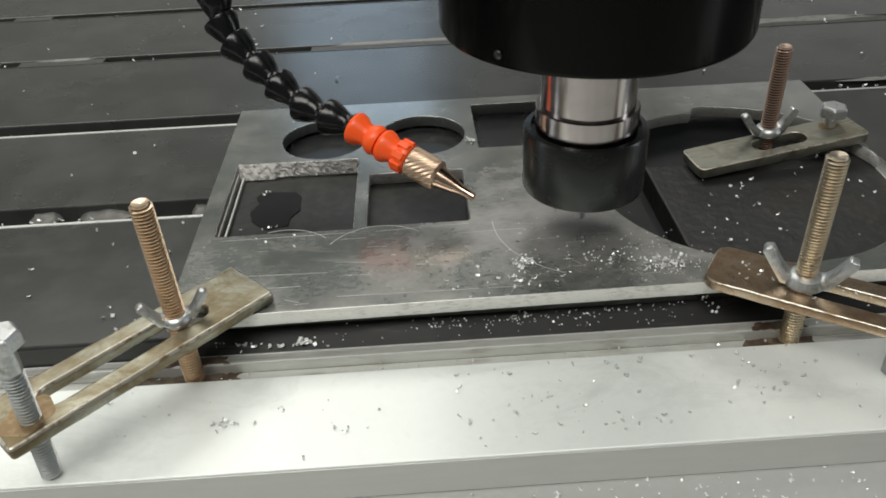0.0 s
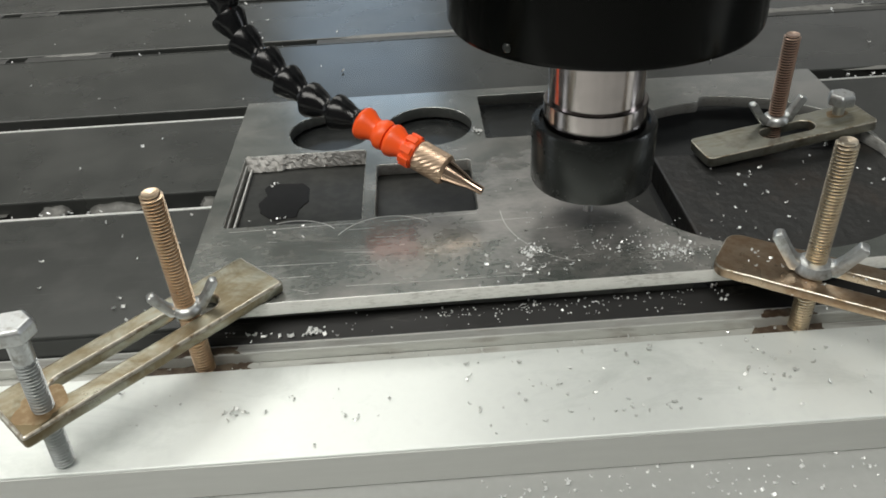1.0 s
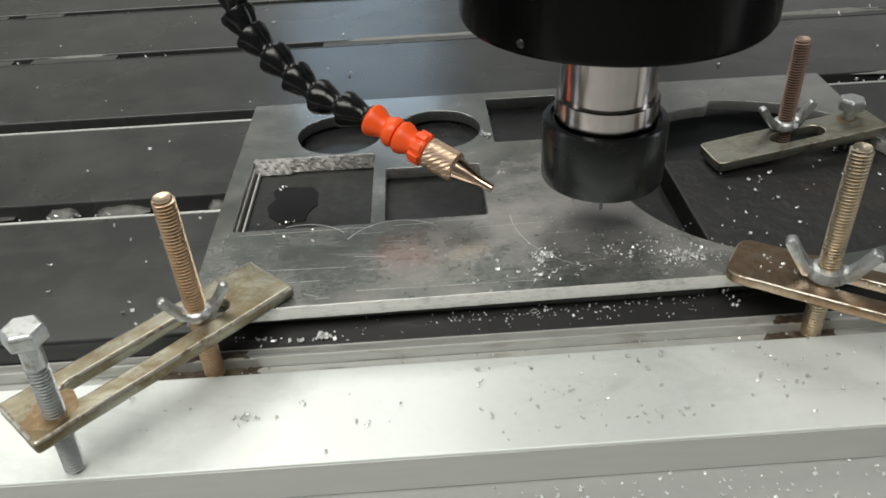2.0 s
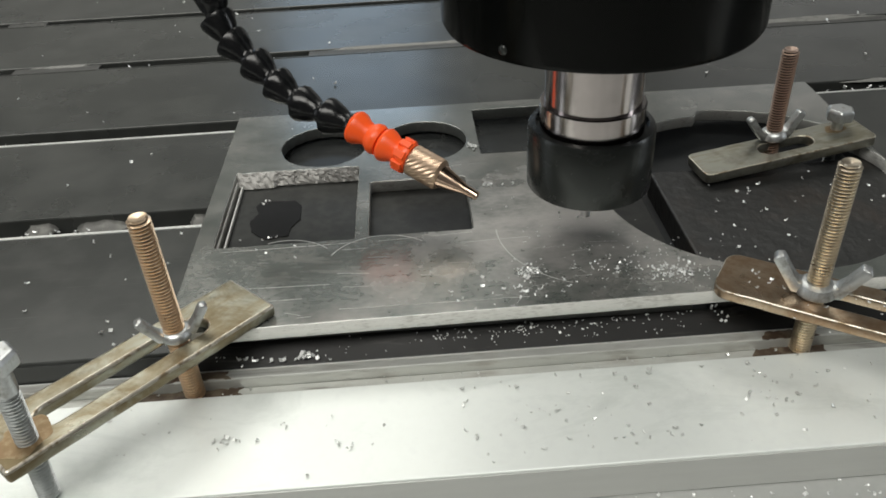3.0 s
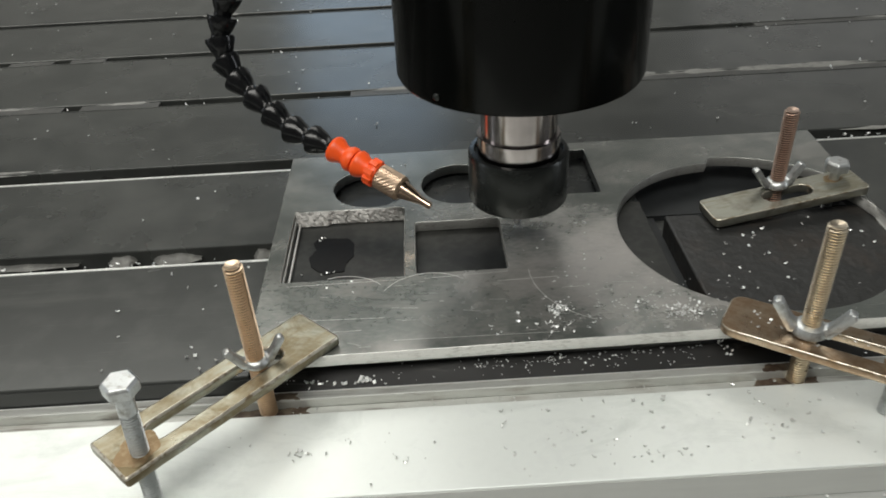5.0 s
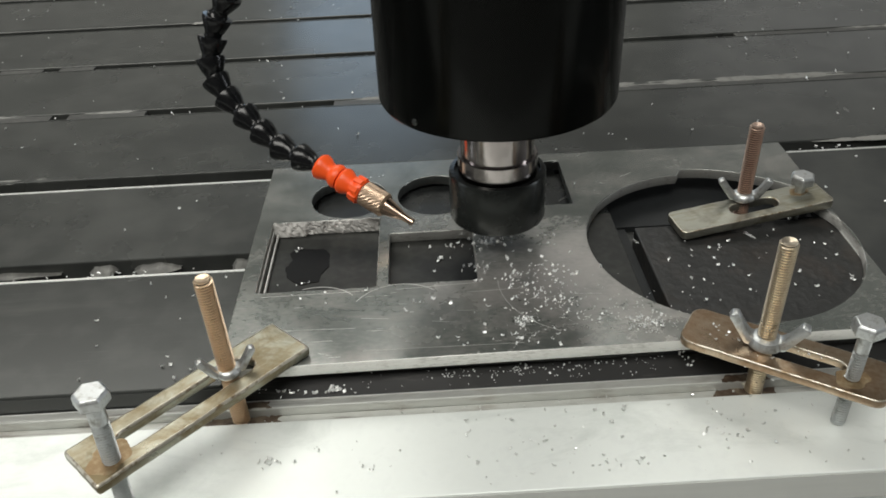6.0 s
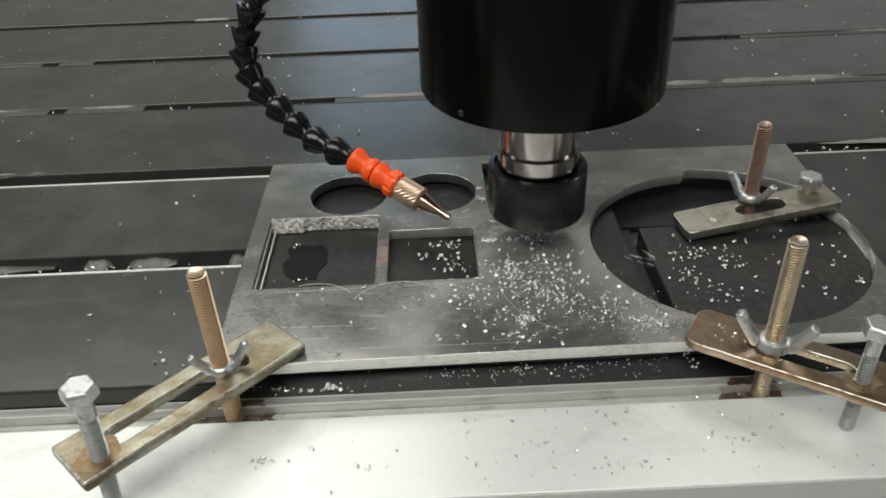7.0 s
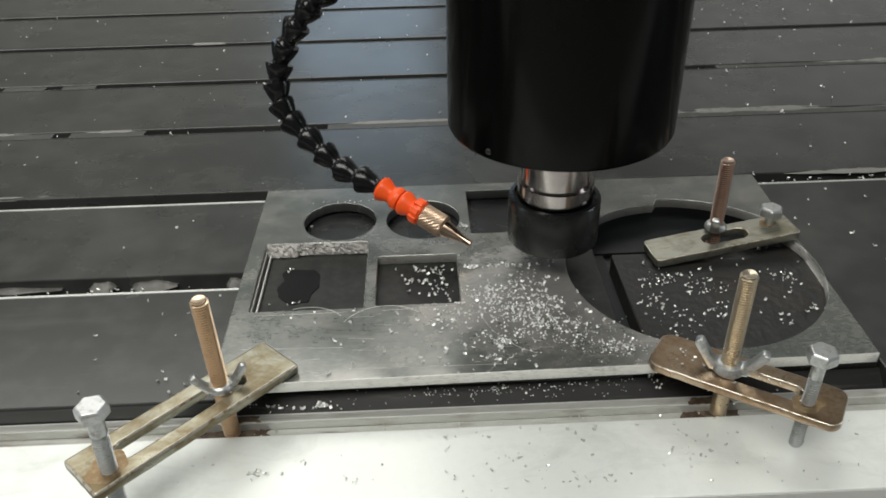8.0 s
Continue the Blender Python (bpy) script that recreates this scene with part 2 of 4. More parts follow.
def soft_patch(m, centre, reach, colour, rough):
    """Lays a soft-edged patch of dust or darker tone round centre over a surface."""
    nt = m.node_tree
    n, l = nt.nodes, nt.links
    bsdf = n["Principled BSDF"]
    tc, mp, noise = n.new("ShaderNodeTexCoord"), n.new("ShaderNodeMapping"), n.new("ShaderNodeTexNoise")
    mp.inputs["Location"].default_value = [-c / r for c, r in zip(centre, reach)]
    mp.inputs["Scale"].default_value = [1 / r for r in reach]
    noise.inputs["Scale"].default_value, noise.inputs["Detail"].default_value, noise.inputs["Roughness"].default_value = 90, 6, 0.65
    l.new(tc.outputs["Object"], mp.inputs["Vector"])
    l.new(tc.outputs["Object"], noise.inputs["Vector"])
    far, add, fade = n.new("ShaderNodeVectorMath"), n.new("ShaderNodeMath"), n.new("ShaderNodeMapRange")
    far.operation, add.operation = "LENGTH", "MULTIPLY_ADD"
    add.inputs[1].default_value = 2.4
    l.new(mp.outputs[0], far.inputs[0])
    l.new(noise.outputs["Fac"], add.inputs[0])
    l.new(far.outputs["Value"], add.inputs[2])
    fade.inputs[1].default_value, fade.inputs[2].default_value = 2.2, 1.4
    fade.inputs[3].default_value, fade.inputs[4].default_value = 0.0, 0.7
    l.new(add.outputs[0], fade.inputs[0])
    for socket, value, kind in (("Base Color", (*colour, 1), "RGBA"), ("Roughness", rough, "FLOAT")):
        mixer = n.new("ShaderNodeMix")
        mixer.data_type = kind
        a, b, o = (6, 7, 2) if kind == "RGBA" else (2, 3, 0)
        was = bsdf.inputs[socket].links[0].from_socket
        l.new(fade.outputs[0], mixer.inputs[0])
        l.new(was, mixer.inputs[a])
        mixer.inputs[b].default_value = value
        l.new(mixer.outputs[o], bsdf.inputs[socket])


soft_patch(PLATE, (0.040, 0.206, 0.0), (0.050, 0.040, 1.0), (0.40, 0.375, 0.36), 0.48)
# Darker towards the right of the second window's floor.
soft_patch(SPOIL, (0.004, 0.2225, -0.004), (0.017, 0.04, 1.0), (0.003, 0.003, 0.003), 0.45)


# ---- mesh helpers ----
def part(name, bm, material, parent=None, label="", smooth=False):
    me = bpy.data.meshes.new(name)
    bm.normal_update()
    bm.to_mesh(me)
    bm.free()
    me.materials.append(material)
    if smooth:
        me.polygons.foreach_set("use_smooth", [True] * len(me.polygons))
        me.update()
        me.set_sharp_from_angle(angle=radians(38))
    ob = new(name, me)
    ob.parent = parent
    if label:
        ob["label"] = label
    return ob


def root(name, label, category, m=None, group="", kind=""):
    ob = tagged(new(name), label, category, group, kind)
    ob.empty_display_size = 0.005
    if m is not None:
        ob.matrix_world = m
    return ob


def box(x0, x1, y0, y1, z0, z1, bevel=0.0, bm=None, m=None):
    bm = bm or bmesh.new()
    made = bmesh.ops.create_cube(bm, size=1)["verts"]
    bmesh.ops.scale(bm, vec=(x1 - x0, y1 - y0, z1 - z0), verts=made)
    bmesh.ops.translate(bm, vec=((x0 + x1) / 2, (y0 + y1) / 2, (z0 + z1) / 2), verts=made)
    if bevel:
        edges = list({e for v in made for e in v.link_edges})
        bmesh.ops.bevel(bm, geom=edges, offset=bevel, segments=2, profile=0.5, affect="EDGES")
    if m is not None:
        bmesh.ops.transform(bm, matrix=m, verts=bm.verts)
    return bm


def lathe(profile, n=32, bm=None, m=None, wobble=None):
    """Turned solid about z from (radius, z) pairs."""
    bm = bm or bmesh.new()
    rings, fresh = [], []
    for r, z in profile:
        ring = []
        for k in range(n):
            a = 2 * math.pi * k / n
            rr = r * (wobble(k, z) if wobble else 1)
            ring.append(bm.verts.new((rr * math.cos(a), rr * math.sin(a), z)))
        rings.append(ring)
        fresh += ring
    for a, b in zip(rings, rings[1:]):
        for k in range(n):
            bm.faces.new((a[k], a[(k + 1) % n], b[(k + 1) % n], b[k]))
    bm.faces.new(rings[0][::-1])
    bm.faces.new(rings[-1])
    if m is not None:
        bmesh.ops.transform(bm, matrix=m, verts=fresh)
    bmesh.ops.recalc_face_normals(bm, faces=bm.faces)
    return bm


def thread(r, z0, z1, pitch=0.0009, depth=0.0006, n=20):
    """A screw thread as one helical skin with closed ends; the faces of the roots get the second material, darkened for
    shade.
    """
    bm = bmesh.new()
    turns = int((z1 - z0) / pitch)
    steps = ((0.0, r - depth), (0.4, r - depth), (0.6, r), (0.8, r))
    rings = []
    for i in range(4 * turns + 1):
        f, rr = steps[i % 4]
        ring = []
        for k in range(n):
            a = 2 * math.pi * k / n + math.pi / 2
            z = z0 + (i // 4 + f + k / n) * pitch
            q = r - depth * 0.9 if z > z1 - pitch * 0.8 else rr
            ring.append(bm.verts.new((q * math.cos(a), q * math.sin(a), min(z, z1))))
        rings.append(ring)
    for v in rings[-1]:
        v.co = (v.co.x * 0.94, v.co.y * 0.94, z1)
    for i in range(4 * turns):
        a, b = rings[i], rings[i + 1]
        for k in range(n - 1):
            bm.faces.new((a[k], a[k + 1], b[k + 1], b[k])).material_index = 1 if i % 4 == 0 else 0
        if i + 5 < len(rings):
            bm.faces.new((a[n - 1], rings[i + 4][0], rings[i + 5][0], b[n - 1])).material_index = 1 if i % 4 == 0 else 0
    lo, hi = bm.verts.new((0, 0, z0)), bm.verts.new((0, 0, z1 - 0.0004))
    for k in range(n):
        bm.faces.new((rings[0][(k + 1) % n], rings[0][k], lo))
        bm.faces.new((rings[-1][k], rings[-1][(k + 1) % n], hi))
    bmesh.ops.recalc_face_normals(bm, faces=bm.faces)
    return bm


def cut_sheet(loops, z0, z1, bevel=0.0002):
    """A flat sheet with holes: the first loop is the outline, the others are openings. Returns its bmesh."""
    cu = bpy.data.curves.new("outline", "CURVE")
    cu.dimensions, cu.fill_mode = "2D", "BOTH"
    cu.extrude, cu.bevel_depth, cu.bevel_resolution = (z1 - z0) / 2 - bevel, bevel, 1
    cu.offset = -bevel
    for loop in loops:
        sp = cu.splines.new("POLY")
        sp.points.add(len(loop) - 1)
        for p, (x, y) in zip(sp.points, loop):
            p.co = (x, y, 0, 1)
        sp.use_cyclic_u = True
    ob = bpy.data.objects.new("outline", cu)
    scene.collection.objects.link(ob)
    bpy.context.view_layer.update()
    me = bpy.data.meshes.new_from_object(ob.evaluated_get(bpy.context.evaluated_depsgraph_get()))
    bm = bmesh.new()
    bm.from_mesh(me)
    bpy.data.objects.remove(ob)
    bpy.data.curves.remove(cu)
    bpy.data.meshes.remove(me)
    bmesh.ops.remove_doubles(bm, verts=bm.verts, dist=1e-6)
    bmesh.ops.translate(bm, vec=(0, 0, (z0 + z1) / 2), verts=bm.verts)
    return bm


def rough_line(points, step=0.0016, jitter=0.00012, seed=1):
    """A closed outline resampled with a slightly uneven edge."""
    rng = random.Random(seed)
    out = []
    for (x0, y0), (x1, y1) in zip(points, points[1:] + points[:1]):
        d = math.hypot(x1 - x0, y1 - y0)
        k = max(1, round(d / step))
        for i in range(k):
            f = i / k
            j = jitter if i else 0
            out.append((x0 + (x1 - x0) * f + rng.uniform(-j, j), y0 + (y1 - y0) * f + rng.uniform(-j, j)))
    return out


def arc(cx, cy, r, a0, a1, n):
    return [(cx + r * math.cos(radians(a0 + (a1 - a0) * i / n)), cy + r * math.sin(radians(a0 + (a1 - a0) * i / n))) for i in range(n + 1)]


def round_rect(x0, x1, y0, y1, r, n=5):
    return (arc(x1 - r, y1 - r, r, 0, 90, n) + arc(x0 + r, y1 - r, r, 90, 180, n) + arc(x0 + r, y0 + r, r, 180, 270, n) + arc(x1 - r, y0 + r, r, 270, 360, n))


# ---- unseen room round the machine, for bounce and reflections ----
def room():
    def wall(name, *b):
        # Side and rear walls are darkened so the black spindle reflects little.
        ob = part(name, box(*b), WALL if name == "wall_north" else DIM_WALL)
        tagged(ob, "plain unseen workshop wall", "wall", kind="structure")
    tagged(part("floor", box(-3, 3, -3, 4.2, -1.0, -0.9), FLOOR), "plain unseen workshop floor", "floor", kind="structure")
    tagged(part("ceiling", box(-3, 3, -3, 4.2, 2.3, 2.4), CEIL), "plain unseen workshop ceiling", "ceiling", kind="structure")
    wall("wall_west", -3.1, -3, -3, 4.2, -0.9, 2.3)
    wall("wall_east", 3, 3.1, -3, 4.2, -0.9, 2.3)
    wall("wall_south", -3, 3, -3.1, -3, -0.9, 2.3)
    # The right-hand opening is added for the fill lamp.
    for b in ((-3, -0.7, 4.1, 4.2, -0.9, 2.3), (0.2, 1.35, 4.1, 4.2, -0.9, 2.3), (2.65, 3, 4.1, 4.2, -0.9, 2.3), (-0.7, 0.2, 4.1, 4.2, -0.9, 0.75), (-0.7, 0.2, 4.1, 4.2, 1.75, 2.3), (1.35, 2.65, 4.1, 4.2, -0.9, 0.8), (1.35, 2.65, 4.1, 4.2, 1.8, 2.3)):
        wall("wall_north", *b)


room()

# ---- machine table: slotted steel, bed rails and the bright bar in front ----
TOP = -0.0065
BACKS = [0.2285, 0.2975, 0.375, 0.447, 0.52, 0.597, 0.674, 0.75, 0.828, 0.905]
FRONTS = [0.1662, 0.2395, 0.3075, 0.383, 0.4545, 0.5275, 0.6045, 0.6815, 0.7575, 0.8355]


BASE = -0.0043


def lumps(x0, x1, y0, y1, z0, z1, rng):
    """An uneven strip of caked dirt that swells, thins out and breaks off along its length."""
    bm = bmesh.new()
    nx, ny = max(10, int((x1 - x0) / 0.0022)), 5
    waves = [(rng.uniform(30, 70), rng.uniform(0, 6), 0.2), (rng.uniform(120, 240), rng.uniform(0, 6), 0.2), (rng.uniform(400, 700), rng.uniform(0, 6), 0.12)]
    grid = []
    for i in range(nx + 1):
        x = x0 + (x1 - x0) * i / nx
        end = min(1.0, 6.0 * min(i, nx - i) / nx)
        full = end * max(0.0, min(1.0, 0.8 + sum(h * math.sin(k * x + p) for k, p, h in waves) + rng.uniform(-0.06, 0.06)))
        reach = 0.35 + 0.65 * full
        row = []
        for j in range(ny + 1):
            v = j / ny
            row.append(bm.verts.new((x + rng.uniform(-0.0005, 0.0005), y1 - (y1 - y0) * reach * (1 - v), z0 + (z1 - z0) * full * (v ** 0.6) * rng.uniform(0.92, 1.0))))
        grid.append(row)
    for i in range(nx):
        for j in range(ny):
            bm.faces.new((grid[i][j], grid[i + 1][j], grid[i + 1][j + 1], grid[i][j + 1]))
    return bm


def machine_table():
    t = root("machine_table", "dark slotted steel machine table with oily boards", "machine table", kind="structure")
    part("table_core", box(-0.75, 0.75, 0.1725, 0.93, -0.9, -0.0145), SLOT_DIRT, t, "grimy slot bottoms under the table boards")
    for k, (f, b) in enumerate(zip(FRONTS, BACKS)):
        spans = {0: ((-0.75, -0.0738),), 1: ((-0.75, -0.0535),)}.get(k, ((-0.75, 0.75),))
        for x0, x1 in spans:
            part("board", box(x0, x1, f, b, -0.0144, TOP, 0.0006), BOARD, t)
        bm = box(-0.75, -0.0738 if k == 0 else 0.75, b - 0.0011 if k < 2 else b - 0.0004, b + 0.0002, TOP - 0.0012, TOP + 0.00025, 0.0001)
        part("edge_strip", bm, BARE_GLINT_EDGE if k < 2 else BOARD, t, "bright worn metal edge along the slot")
    part("board", box(0.1482, 0.75, 0.1668, 0.2973, -0.0144, TOP, 0.0006), BOARD_DARKER, t, "darker board beside the plate")
    part("spoil_board", box(-0.0736, 0.0645, 0.1722, 0.2508, -0.0144, BASE, 0.0004), SPOIL, t, "dark sacrificial board under the plate")
    part("recess_floor", box(0.0648, 0.1478, 0.2515, 0.2970, -0.0144, -0.0120), RECESS, t, "recess under the plate, shade put into its dark floor")
    part("recess_floor", box(-0.0533, 0.0646, 0.2509, 0.2970, -0.0144, -0.0056, 0.0003), WET_FLOOR, t, "wet dark board under the back openings")
    part("gap_floor", box(0.0646, 0.0711, 0.1723, 0.2513, -0.0145, -0.0128), RECESS, t, "gap beside the slab, floor painted black for shade")
    rng = random.Random(21)
    for k, (x0, x1, high) in enumerate(((-0.40, -0.150, 0.0014), (-0.139, -0.1285, 0.0014), (-0.122, -0.104, 0.0016), (-0.084, -0.0755, 0.0016))):
        part("packed_dirt", lumps(x0, x1, 0.2335, 0.2394, TOP - 0.004, TOP - high, rng), DIRT, t, "pale grime packed in the slot", True)
    for x0, x1, y0, y1 in ((-0.75, -0.205, 0.3762, 0.3828), (-0.196, -0.155, 0.3764, 0.3828), (-0.055, 0.75, 0.3758, 0.3828), (0.185, 0.75, 0.4478, 0.4543), (-0.262, -0.236, 0.4482, 0.4543), (-0.226, -0.205, 0.4482, 0.4543)):
        part("slot_filling", box(x0, x1, y0, y1, -0.0144, TOP - 0.0004, 0.0003), FILLING, t, "dark grime that fills the slot flush")
    for x0, x1, y0, y1, high in ((-0.45, -0.207, 0.3806, 0.3842, 0.0005), (-0.19, -0.16, 0.3806, 0.3836, 0.0003), (-0.05, 0.03, 0.3812, 0.3838, 0.0004), (0.06, 0.235, 0.3800, 0.3850, 0.0008), (0.238, 0.45, 0.3800, 0.3850, 0.0008), (0.245, 0.42, 0.4495, 0.4555, 0.0007), (0.17, 0.32, 0.3050, 0.3082, 0.0006), (-0.25, -0.17, 0.3070, 0.3100, 0.0004), (-0.165, -0.135, 0.5265, 0.5290, 0.0004)):
        part("grime_ridge", lumps(x0, x1, y0, y1, TOP - 0.0006, TOP + high, rng), PALE_GRIME, t, "pale dried coolant along the slot", True)
    # Dark sheets on the front faces carry the slot's shade as colour.
    part("spoil_face", box(-0.0735, 0.0644, 0.1716, 0.1721, -0.0143, BASE - 0.0003), UNDER_SHADE, t, "front face under the plate, painted black for shade")
    for x0, x1 in ((-0.75, -0.0738), (0.1482, 0.75)):
        part("front_wall", box(x0, x1, 0.1658, 0.16618, -0.0256, TOP - 0.0008), BOARD_DARKER, t, "wall of the front slot, darkened for shade")
    return t


machine_table()


def ledge(y):
    """The height of the sloping ledge at y."""
    return -0.0132 + 0.75 * (y - 0.1657)


def front_rails():
    t = root("bed_rail", "grey stepped steel rail beside the black slot", "rail", kind="structure")
    part("upper_step", box(-0.75, 0.75, 0.1619, 0.1656, -0.0256, -0.0128, 0.0004), RAIL, t)
    # Thin pale strip stands for the highlight on the rail's bevel.
    part("rail_glint", box(-0.75, 0.75, 0.1650, 0.1654, -0.0130, -0.01265, 0.0001), BARE_GLINT_EDGE, t, "painted bevel highlight along the rail")
    bm = box(-0.0737, 0.1480, 0.1657, 0.1715, -0.0256, -0.0132)
    for v in bm.verts:
        if v.co.y > 0.17 and v.co.z > -0.02:
            v.co.z = ledge(0.1715)
    part("dark_ledge", bm, LEDGE, t, "oily sloping ledge behind the rail, its shade painted black")
    part("lower_step", box(-0.75, 0.75, 0.1579, 0.1618, -0.0256, -0.0160, 0.0004), RAIL, t)


front_rails()
bar = root("aluminium_bar", "bright milled aluminium bar scattered with small chips", "metal bar", kind="structure")
part("bar_top", box(-0.75, 0.75, 0.1265, 0.1578, -0.0256, -0.0145, 0.0004), ALU, bar)
part("bar_face", box(-0.75, 0.75, 0.1261, 0.1264, -0.0253, -0.0150), ALU_SIDE, bar, "dull grey sawn front face")
tagged(part("machine_bed", box(-0.75, 0.75, -0.06, 0.1722, -0.9, -0.0257), BED), "pale grey flat metal bed in front of the bar", "machine bed", kind="structure")


# ---- workpiece ----
def workpiece():
    p = root("steel_plate", "oily grey steel plate with milled windows and a large round hole", "metal plate")
    outline = rough_line([(-0.0745, 0.1660), (0.1445, 0.1690), (0.1485, 0.295), (-0.0745, 0.2955)], 0.004, 0.00008)
    cx, cy = 0.0985, 0.2223
    big = arc(cx, cy, 0.0482, 93, 395, 90) + arc(cx, cy, 0.0526, 38, 90, 14)
    loops = [outline,
             rough_line(round_rect(-0.0685, -0.0268, 0.2045, 0.2495, 0.001), 0.0015, 0.00015, 2),
             rough_line(round_rect(-0.0228, 0.0085, 0.2055, 0.2378, 0.0012), 0.0015, 0.0001, 3),
             rough_line(round_rect(0.0155, 0.0497, 0.2525, 0.2885, 0.0008), 0.0015, 0.0001, 4),
             rough_line(arc(-0.0395, 0.2662, 0.0153, 0, 351, 39), 0.0012, 0.0003, 5),
             rough_line(arc(-0.0042, 0.2655, 0.0156, 0, 351, 39), 0.0016, 0.0001, 6),
             big]
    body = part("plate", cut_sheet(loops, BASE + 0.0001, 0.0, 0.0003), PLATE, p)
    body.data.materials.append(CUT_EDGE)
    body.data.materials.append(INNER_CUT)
    body.data.materials.append(DARK_CUT)
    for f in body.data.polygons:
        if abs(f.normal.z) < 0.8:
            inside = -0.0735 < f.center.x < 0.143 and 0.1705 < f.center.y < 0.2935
            # Walls of the back openings take the darkest tone, their rims the plate's.
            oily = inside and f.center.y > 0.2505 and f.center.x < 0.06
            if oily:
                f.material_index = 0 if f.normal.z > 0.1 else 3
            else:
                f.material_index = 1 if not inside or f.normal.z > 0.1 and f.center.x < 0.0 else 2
    rng = random.Random(53)
    bm, nx, ny = bmesh.new(), 46, 7
    grid = []
    for i in range(nx + 1):
        x = -0.0683 + 0.0412 * i / nx
        foot = 0.2466 - 0.0004 * i / nx - (0.0014 if i < 15 else 0.0)
        crest = 0.2497 - 0.0012 * i / nx
        row = [bm.verts.new((x, 0.2499, -0.0041))]
        for j in range(ny + 1):
            v = j / ny
            rough = rng.uniform(-0.00035, 0.00035) if j else 0.0
            row.append(bm.verts.new((x + rng.uniform(-0.0003, 0.0003), crest + (foot - crest) * v + rough, 0.0001 - 0.0038 * v ** 1.3 + rng.uniform(-0.0003, 0.0003))))
        row.append(bm.verts.new((x, foot + 0.0002, -0.0041)))
        grid.append(row)
    for a, b in zip(grid, grid[1:]):
        for k in range(len(a) - 1):
            bm.faces.new((a[k], b[k], b[k + 1], a[k + 1]))
        bm.faces.new((a[-1], b[-1], b[0], a[0]))
    bm.faces.new(grid[0][::-1])
    bm.faces.new(grid[-1])
    bmesh.ops.recalc_face_normals(bm, faces=bm.faces)
    part("burred_wall", bm, TORN, p, "pale torn metal along the back of the window")
    part("uncut_lip", box(-0.0683, -0.0676, 0.2049, 0.2460, -0.0041, -0.0014, 0.0002), INNER_CUT, p, "thin uncut lip left in the window")
    part("uncut_lip", box(-0.0668, -0.0661, 0.2049, 0.2458, -0.0041, -0.0028, 0.0002), FAINT, p, "thin uncut lip left in the window")
    rng = random.Random(31)
    bm = bmesh.new()
    for _ in range(34):
        x, y, a = rng.uniform(-0.065, 0.05), rng.uniform(0.168, 0.202), rng.choice((rng.gauss(0, 4), rng.gauss(0, 4), rng.gauss(0, 4), rng.uniform(0, 180)))
        box(0, rng.uniform(0.001, 0.009), 0, rng.uniform(0.00004, 0.0001), -0.0002, 0.00003, 0, bm=bm, m=None)
        bm.verts.ensure_lookup_table()
        bmesh.ops.transform(bm, matrix=pose(x, y, 0, 0, 0, a), verts=bm.verts[-8:])
    tagged(part("scratches", bm, FAINT, p), "pale scratches on the plate", kind="stuff")
    for cx, cy, r, a0, a1 in ((-0.0185, 0.188, 0.0172, 48, 150), (-0.047, 0.190, 0.016, 40, 110), (0.045, 0.203, 0.030, 178, 245)):
        pts = arc(cx, cy, r + 0.0001, a0, a1, 24) + arc(cx, cy, r - 0.0001, a1, a0, 24)
        part("scribed_line", cut_sheet([pts], -0.0001, 0.00004, 0.00001), FAINT, p, "pale scribed arc")
    for x0, y0, long, a in ((-0.067, 0.1835, 0.034, -1.5), (-0.066, 0.1768, 0.026, 0.6), (-0.02, 0.2022, 0.028, 3.0), (0.004, 0.1985, 0.02, 2.0), (-0.066, 0.2018, 0.04, 0.8), (-0.03, 0.1715, 0.05, -0.5)):
        part("scratch", box(0, long, 0, 0.00012, -0.0001, 0.00004, m=pose(x0, y0, 0, 0, 0, a)), FAINT, p, "long pale scratch")
    return p


workpiece()
tagged(part("black_slab", box(0.0712, 0.1478, 0.1722, 0.2395, -0.0144, BASE - 0.0001, 0.0008), RUBBER), "rough black slab set in the table under the round hole", "slab")


# ---- clamps ----
def clamp_bar(name, label, length, width, thick, slot, material, m, r=0.002, bevel=0.00035):
    """A slotted strap along x, centred, with its lower face at z = 0. jack: where the jack screw's hole is."""
    t = root(name, label, "clamp", m, "strap clamps")
    loops = [rough_line(round_rect(-length / 2, length / 2, -width / 2, width / 2, r), 0.003, 0.0001, 8), round_rect(slot[0], slot[1], -0.0036, 0.0036, 0.0035)]
    ob = part("strap", cut_sheet(loops, 0.0, thick, bevel), material, t)
    ob.data.materials.append(WORN_LIT_EDGE)
    # Upper bevels carry rubbed wear and a painted edge highlight in one pale colour.
    for f in ob.data.polygons:
        if 0.2 < f.normal.z < 0.95:
            f.material_index = 1
    return t


def screw(name, label, m, z0, z1, material, category="threaded rod"):
    t = root(name, label, category, m)
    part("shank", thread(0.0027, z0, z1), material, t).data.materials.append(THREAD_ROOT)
    return t


